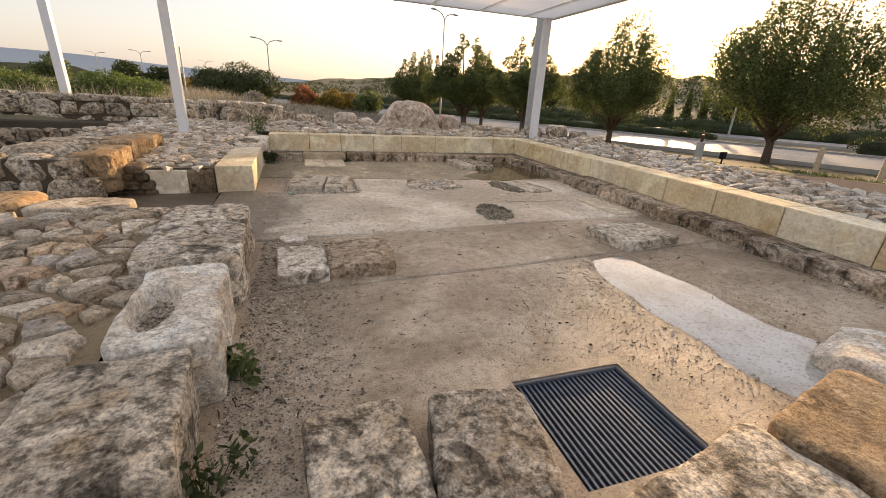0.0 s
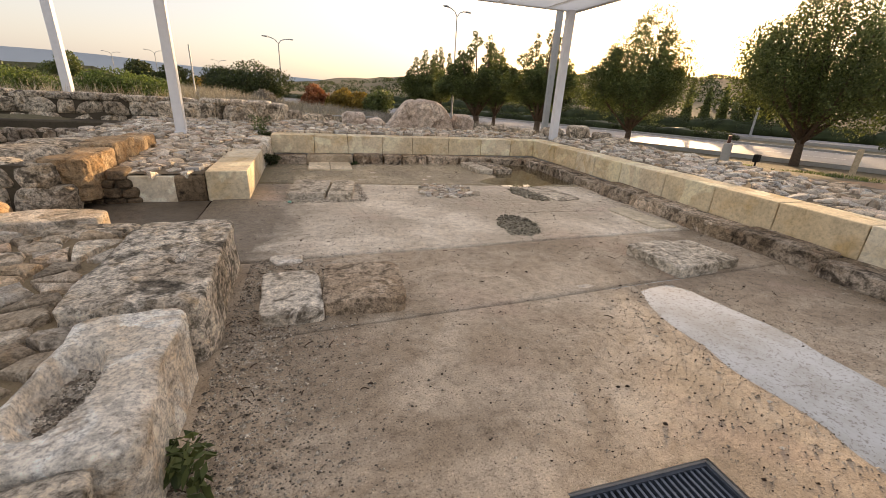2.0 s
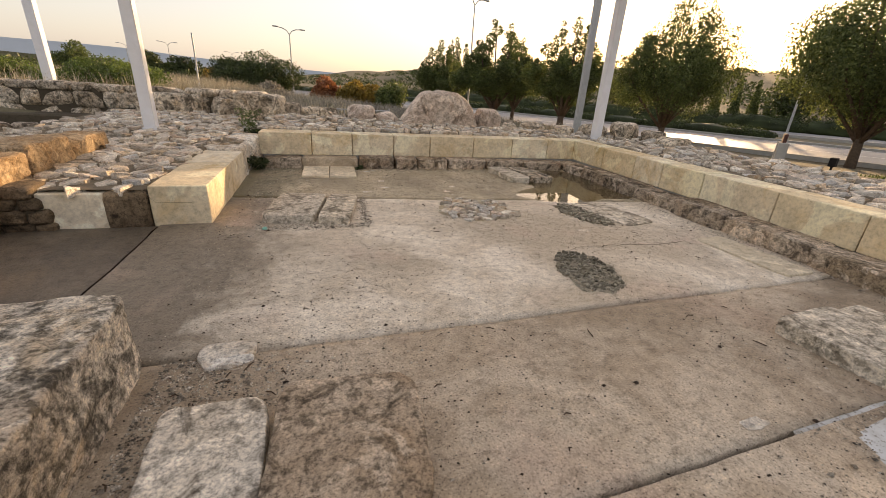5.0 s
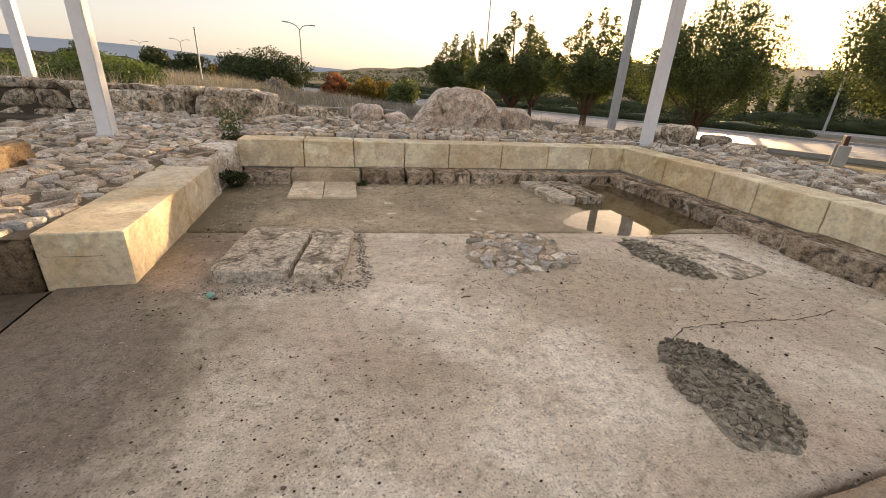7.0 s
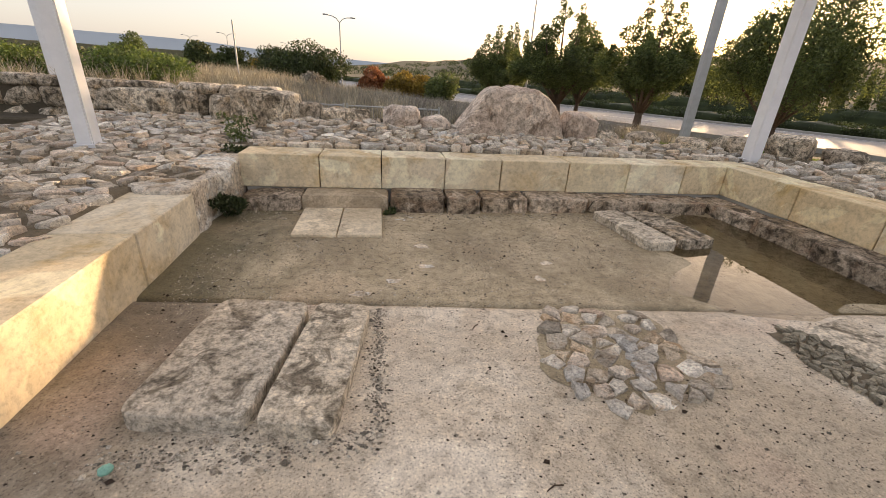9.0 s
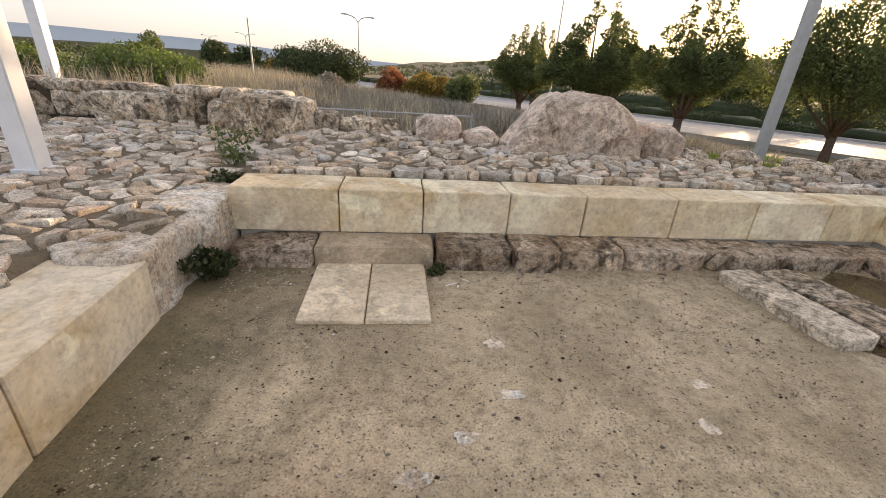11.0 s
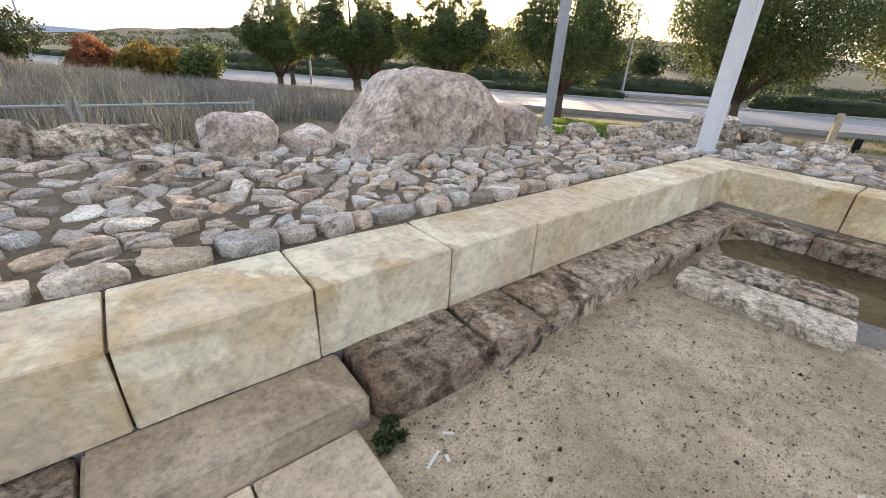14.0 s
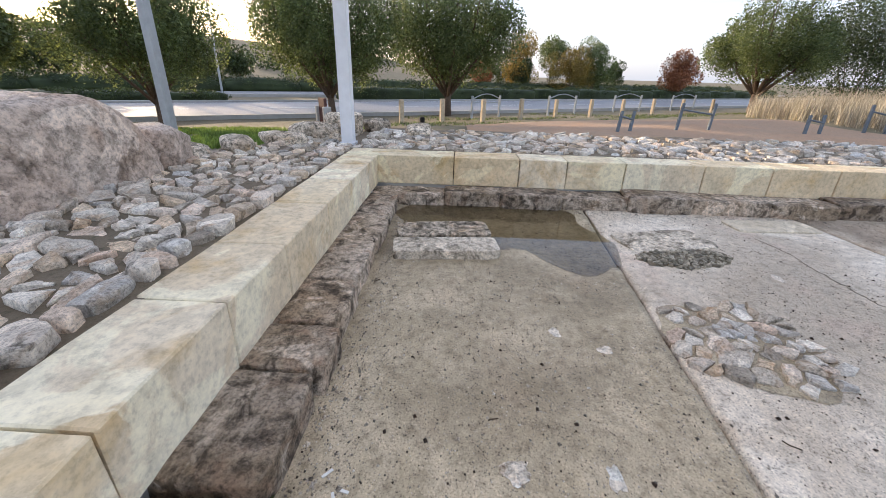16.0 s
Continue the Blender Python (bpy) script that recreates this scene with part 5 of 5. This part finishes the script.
for x, y in ((20.0, 11.0), (20.5, 9.1), (21.1, 7.1), (23.5, 4.9), (26.3, 2.4), (27.6, -0.1), (30.3, -3.1), (32.4, -6.1), (34.7, -9.4), (38.0, -13.6)):
    t = empty("fence_post", (x, y, ground_z(x, y)), 0.5, label="short squared wooden fence post on the verge", category="post", group="wooden posts of the verge")
    part("stake", box_bm(-0.1, 0.1, -0.1, 0.1, -0.2, 1.05, bev=0.02), M_WOOD, t)
    part("cap", box_bm(-0.09, 0.09, -0.09, 0.09, 1.05, 1.09, bev=0.015), M_WOOD, t)
for x0, y0, x1, y1 in ((26.3, 7.5, 27.8, 5.7), (30.0, 2.1, 31.8, -0.2), (34.9, -4.1, 37.2, -7.1), (39.4, -10.8, 42.3, -14.3)):
    w = math.hypot(x1 - x0, y1 - y0)
    t = empty("arched_rail", (x0, y0, -0.85), math.atan2(y1 - y0, x1 - x0), label="grey steel arched guard rail by the kerb", category="rail", group="arched guard rails")
    for x in (0, w):
        part("post", box_bm(x - 0.06, x + 0.06, -0.06, 0.06, -0.2, 1.15, bev=0.01), M_GREY, t)
    bm = bmesh.new()
    pts = [(w * k / 8, 0, 0.95 + 0.3 * math.sin(math.pi * k / 8)) for k in range(9)]
    for a, b in zip(pts, pts[1:]):
        add_tube(bm, a, b, 0.03, 0.03, 5)
    part("arch", bm, M_GREY, t)
    part("cross_bar", tube_bm((0, 0, 0.75), (w, 0, 0.75), 0.025, 0.025, 6), M_GREY, t)


def stand(x, y, rot, w, h):
    t = empty("metal_stand", (x, y, ground_z(x, y)), rot, label="leaning grey steel barrier frame behind the apron", category="barrier", group="steel barrier frames")
    for k in (0, w):
        part("leg", tube_bm((k, 0, -0.1), (k + 0.18, 0.1, h), 0.055, 0.05, 4), M_STEEL, t)
    part("rail", tube_bm((0.1, 0.05, h * 0.78), (w + 0.12, 0.05, h * 0.6), 0.03, 0.03, 5), M_STEEL, t)


stand(12.6, 3.6, -1.1, 0.5, 0.62)
stand(13.6, 1.4, -1.25, 1.3, 0.85)
stand(13.6, -2.6, -1.2, 0.7, 0.6)
stand(14.8, -5.5, -1.2, 1.2, 0.95)
stele = empty("marker_plate", (16.5, 13.6, ground_z(16.5, 13.6)), 0.7, label="dark rusty marker plate between two pale stone cheeks", category="marker")
part("plate", box_bm(-0.28, 0.28, -0.06, 0.06, -0.1, 1.15, bev=0.02), M_RUST, stele)
for k in (-0.36, 0.36):
    part("cheek", box_bm(k - 0.07, k + 0.07, -0.16, 0.16, -0.1, 0.85, bev=0.02), M_KERB, stele)
spot = empty("garden_spotlight", (12.6, 9.4, ground_z(12.6, 9.4)), 0.3, label="small black garden spotlight on a short stake", category="spotlight")
part("stake", tube_bm((0, 0, -0.1), (0, 0, 0.3), 0.025, 0.025, 6), M_BLACK, spot)
part("lamp_body", box_bm(-0.1, 0.1, -0.07, 0.07, 0.28, 0.5, bev=0.015), M_BLACK, spot)

# ---- weeds ----
def weed(x, y, z, w, h, mat, seed, label, count=260, size=0.03):
    t = empty("weed", (x, y, z), label=label, category="weed")
    r = random.Random(seed)
    cs = [(r.uniform(-w, w) * 0.4, r.uniform(-w, w) * 0.4, h * r.uniform(0.2, 0.9)) for _ in range(9)]
    bm = bmesh.new()
    for c in cs:
        add_tube(bm, (c[0] * 0.2, c[1] * 0.2, -0.02), c, 0.004, 0.002, 4)
    part("stem", bm, mat, t)
    put("leaves", leaf_mesh("leaves", mat, cs, [(w * 0.22, w * 0.22, h * 0.2)] * 9, count, size, seed), t)


weed(-0.36, 1.72, 0.0, 0.24, 0.2, M_WEED, 1, "broad-leaved green weed at the kerb stones' foot", 130, 0.04)
weed(-0.38, 0.95, 0.0, 0.3, 0.25, M_HEDGE, 2, "wiry dark weed at the kerb stones' foot", 160, 0.025)
weed(-0.68, 8.78, 0.0, 0.38, 0.22, M_HEDGE, 3, "dense dark green herb in the corner", 900, 0.025)
weed(0.88, 8.9, 0.0, 0.13, 0.06, M_HEDGE, 4, "tuft of green moss beside the slabs", 260, 0.02)
weed(-1.0, 10.35, 0.45, 0.4, 0.34, M_WEED, 5, "straggling yellow-green weed between the stones", 300, 0.028)
weed(-0.85, 9.75, 0.42, 0.3, 0.1, M_HEDGE, 6, "dark weed between the stones", 220, 0.03)

# ---- grit and litter on the floor ----
def pebbles(name, n, seed, pick, sizes, mat, label, level=floor_z):
    r = random.Random(seed)
    vs, fs = [], []
    while n > 0:
        p = pick(r)
        if not p:
            continue
        n -= 1
        x, y = p
        s, a = r.uniform(*sizes) * (2.2 if r.random() < 0.05 else 1), r.uniform(0, 6.28)
        z = level(x, y)
        k = len(vs)
        for i in range(4):
            q = a + i * 1.57 + r.uniform(-0.4, 0.4)
            vs.append((x + math.cos(q) * s, y + math.sin(q) * s * 0.75, z - 0.001 + s * 0.25))
        vs.append((x, y, z + s * r.uniform(0.7, 1.1)))
        fs += [(k + i, k + (i + 1) % 4, k + 4) for i in range(4)]
    put(name, mesh_from(name, vs, fs, mat), label=label, category="gravel", kind="stuff")


def anywhere(r):
    x, y = r.uniform(-0.6, 4.8), r.uniform(0.6, 8.95)
    if (1.0 < x < 1.9 and y < 1.4) or wob(x, y, 0.8, 21) < r.uniform(-0.6, 0.5):
        return None
    return x, y


def by_kerb(r):
    x, y = -0.4 + abs(r.gauss(0, 0.35)), r.uniform(0.9, 3.9)
    return (x, y) if x < 1.2 and wob(x, y, 1.4, 5) > -0.25 else None


def by_walls(r):
    k = r.random()
    if k < 0.4:
        return r.uniform(-0.6, 4.7), 8.93 - abs(r.gauss(0, 0.16))
    if k < 0.6:
        return 4.74 - abs(r.gauss(0, 0.1)), r.uniform(1, 7)
    if k < 0.8:
        return 0.78 + r.gauss(0, 0.025), r.uniform(6.0, 7.0)
    return r.uniform(-0.3, 0.8), 5.97 + r.gauss(0, 0.05)


def by_pool(r):
    x, y = 2.9 + r.gauss(0, 0.45), r.uniform(0.6, 2.9)
    return x, y


def on_silt(r):
    x, y = r.uniform(-0.6, 4.6), r.uniform(7.0, 8.95)
    return (x, y) if wob(x, y, 1.1, 31) > r.uniform(-0.7, 0.4) and not (x > 2.9 and y < 8.0) else None


M_GRIT = stone("grit", (0.5, 0.46, 0.4), (0.25, 0.21, 0.17), (0.07, 0.06, 0.05), 40, 0.3, 0.7, 0.002, island=True)
M_CRUMB = plain("dark_leaf_crumbs", (0.05, 0.035, 0.025), 0.95, 0, 0.3, 30)
pebbles("grit", 20000, 1, anywhere, (0.0025, 0.006), M_GRIT, "fine grit scattered over the screed")
pebbles("leaf_crumbs", 2600, 2, anywhere, (0.004, 0.009), M_CRUMB, "dark leaf crumbs scattered over the screed")
pebbles("kerb_gravel", 7000, 3, by_kerb, (0.004, 0.009), M_GRIT, "grey gravel washed up along the kerb stones")
pebbles("wall_gravel", 2600, 4, by_walls, (0.004, 0.011), M_GRIT, "gravel gathered along ledges and slabs")
pebbles("silt_gravel", 7000, 6, on_silt, (0.0025, 0.007), M_GRIT, "fine gravel washed over the silty panel")
def in_hollow(r):
    a, k = r.uniform(0, 6.28), r.uniform(0, 1) ** 0.5
    return -0.745 + math.cos(a) * k * 0.09, 1.89 + math.sin(a) * k * 0.24


pebbles("hollow_gravel", 900, 8, in_hollow, (0.006, 0.012), M_GRIT, "grey gravel gathered in the hollowed kerb stone", lambda x, y: 0.285)
pebbles("puddle_gravel", 1900, 5, by_pool, (0.004, 0.009), M_GRIT, "gravel along the puddle's edge")
r = random.Random(12)
vs, fs = [], []
for _ in range(100):
    p = anywhere(r) or by_kerb(r)
    if p:
        x, y = p
        a, l, z, k = r.uniform(0, 6.28), r.uniform(0.02, 0.08), floor_z(*p) + 0.004, len(vs)
        for i, (u, w) in enumerate(((0, 0.003), (0.5, 0.0035), (1, 0.002))):
            cx, cy = x + math.cos(a) * l * u, y + math.sin(a) * l * u + (0.012 if i == 1 else 0)
            vs += [(cx - math.sin(a) * w, cy + math.cos(a) * w, z), (cx + math.sin(a) * w, cy - math.cos(a) * w, z), (cx, cy, z + 0.005)]
        for b in (0, 3):
            fs += [(k + b, k + b + 3, k + b + 5, k + b + 2), (k + b + 2, k + b + 5, k + b + 4, k + b + 1)]
put("twigs", mesh_from("twigs", vs, fs, M_STICK), label="dry twigs and stalks scattered over the floor", category="twigs", kind="stuff")


# ---- cracks in the screed ----
def floor_crack(pts, width, seed):
    """A jagged open crack between the given turns, a shallow dark groove."""
    r = random.Random(seed)
    line = []
    for (x0, y0), (x1, y1) in zip(pts, pts[1:]):
        n = max(2, int(math.hypot(x1 - x0, y1 - y0) / 0.035))
        line += [(x0 + (x1 - x0) * i / n + r.uniform(-0.012, 0.012), y0 + (y1 - y0) * i / n + r.uniform(-0.012, 0.012)) for i in range(n)]
    vs, fs = [], []
    for i, (x, y) in enumerate(line):
        a, b = line[max(0, i - 1)], line[min(len(line) - 1, i + 1)]
        l = math.hypot(b[0] - a[0], b[1] - a[1]) + 1e-6
        w = width * r.uniform(0.35, 1.0) * (0.3 if i in (0, len(line) - 1) else 1)
        nx, ny, z = -(b[1] - a[1]) / l * w, (b[0] - a[0]) / l * w, floor_z(x, y) + 0.004
        vs += [(x - nx, y - ny, z), (x, y, z - 0.002), (x + nx, y + ny, z)]
        if i:
            k = 3 * i
            fs += [(k - 3, k, k + 1, k - 2), (k - 2, k + 1, k + 2, k - 1)]
    put("floor_crack", mesh_from("floor_crack", vs, fs, M_DARK), floor)


floor_crack([(2.57, 5.06), (2.71, 5.14), (2.99, 5.14), (3.29, 5.15), (3.58, 5.11), (4.09, 5.18)], 0.004, 0)


# ---- pale worn spots, wrapper, straws ----
def spot_patch(x, y, w, d, seed):
    vs = [(0, 0, 0.002)]
    for i in range(18):
        a = i / 18 * 6.2832
        k = 0.75 + 0.5 * noise.noise(Vector((math.cos(a) * 1.6, math.sin(a) * 1.6, seed)))
        vs.append((math.cos(a) * w * k, math.sin(a) * d * k, -0.001))
    put("plaster_spot", mesh_from("plaster_spot", vs, [(0, i + 1, (i + 1) % 18 + 1) for i in range(18)], M_PALE, True), floor, (x, y, floor_z(x, y) + 0.003))


for n, (x, y, w, d) in enumerate(((1.16, 8.02, 0.09, 0.07), (2.15, 7.65, 0.07, 0.05), (1.15, 7.62, 0.08, 0.05), (0.88, 7.38, 0.07, 0.05), (0.66, 7.2, 0.09, 0.04), (2.0, 7.38, 0.06, 0.05), (2.3, 2.96, 0.12, 0.04), (3.1, 5.6, 0.1, 0.05))):
    spot_patch(x, y, w, d, n * 3.7)
M_WRAP = plain("green_foil", (0.25, 0.5, 0.4), 0.35, 0.1, 0.2, 60)
me = bm_mesh("crumpled_wrapper", rock_bm(0.05, 0.04, 0.03, 401, 3, 0.3, 0.5), M_WRAP)
put("crumpled_wrapper", me, None, (-0.2, 5.93, 0.0), 0.4, "small crumpled green wrapper beside the worn slab", "litter")
M_STRAWS = plain("white_paper", (0.75, 0.74, 0.7), 0.7)
for n, (x, y, a, l) in enumerate(((0.98, 8.72, 0.4, 0.09), (1.1, 8.78, -0.7, 0.05), (1.03, 8.7, 1.3, 0.05))):
    put("paper_scrap", bm_mesh("paper_scrap", box_bm(-l / 2, l / 2, -0.006, 0.006, 0, 0.004), M_STRAWS), None, (x, y, floor_z(x, y)), a, "thin white paper scrap on the silty floor", "litter", "paper scraps")
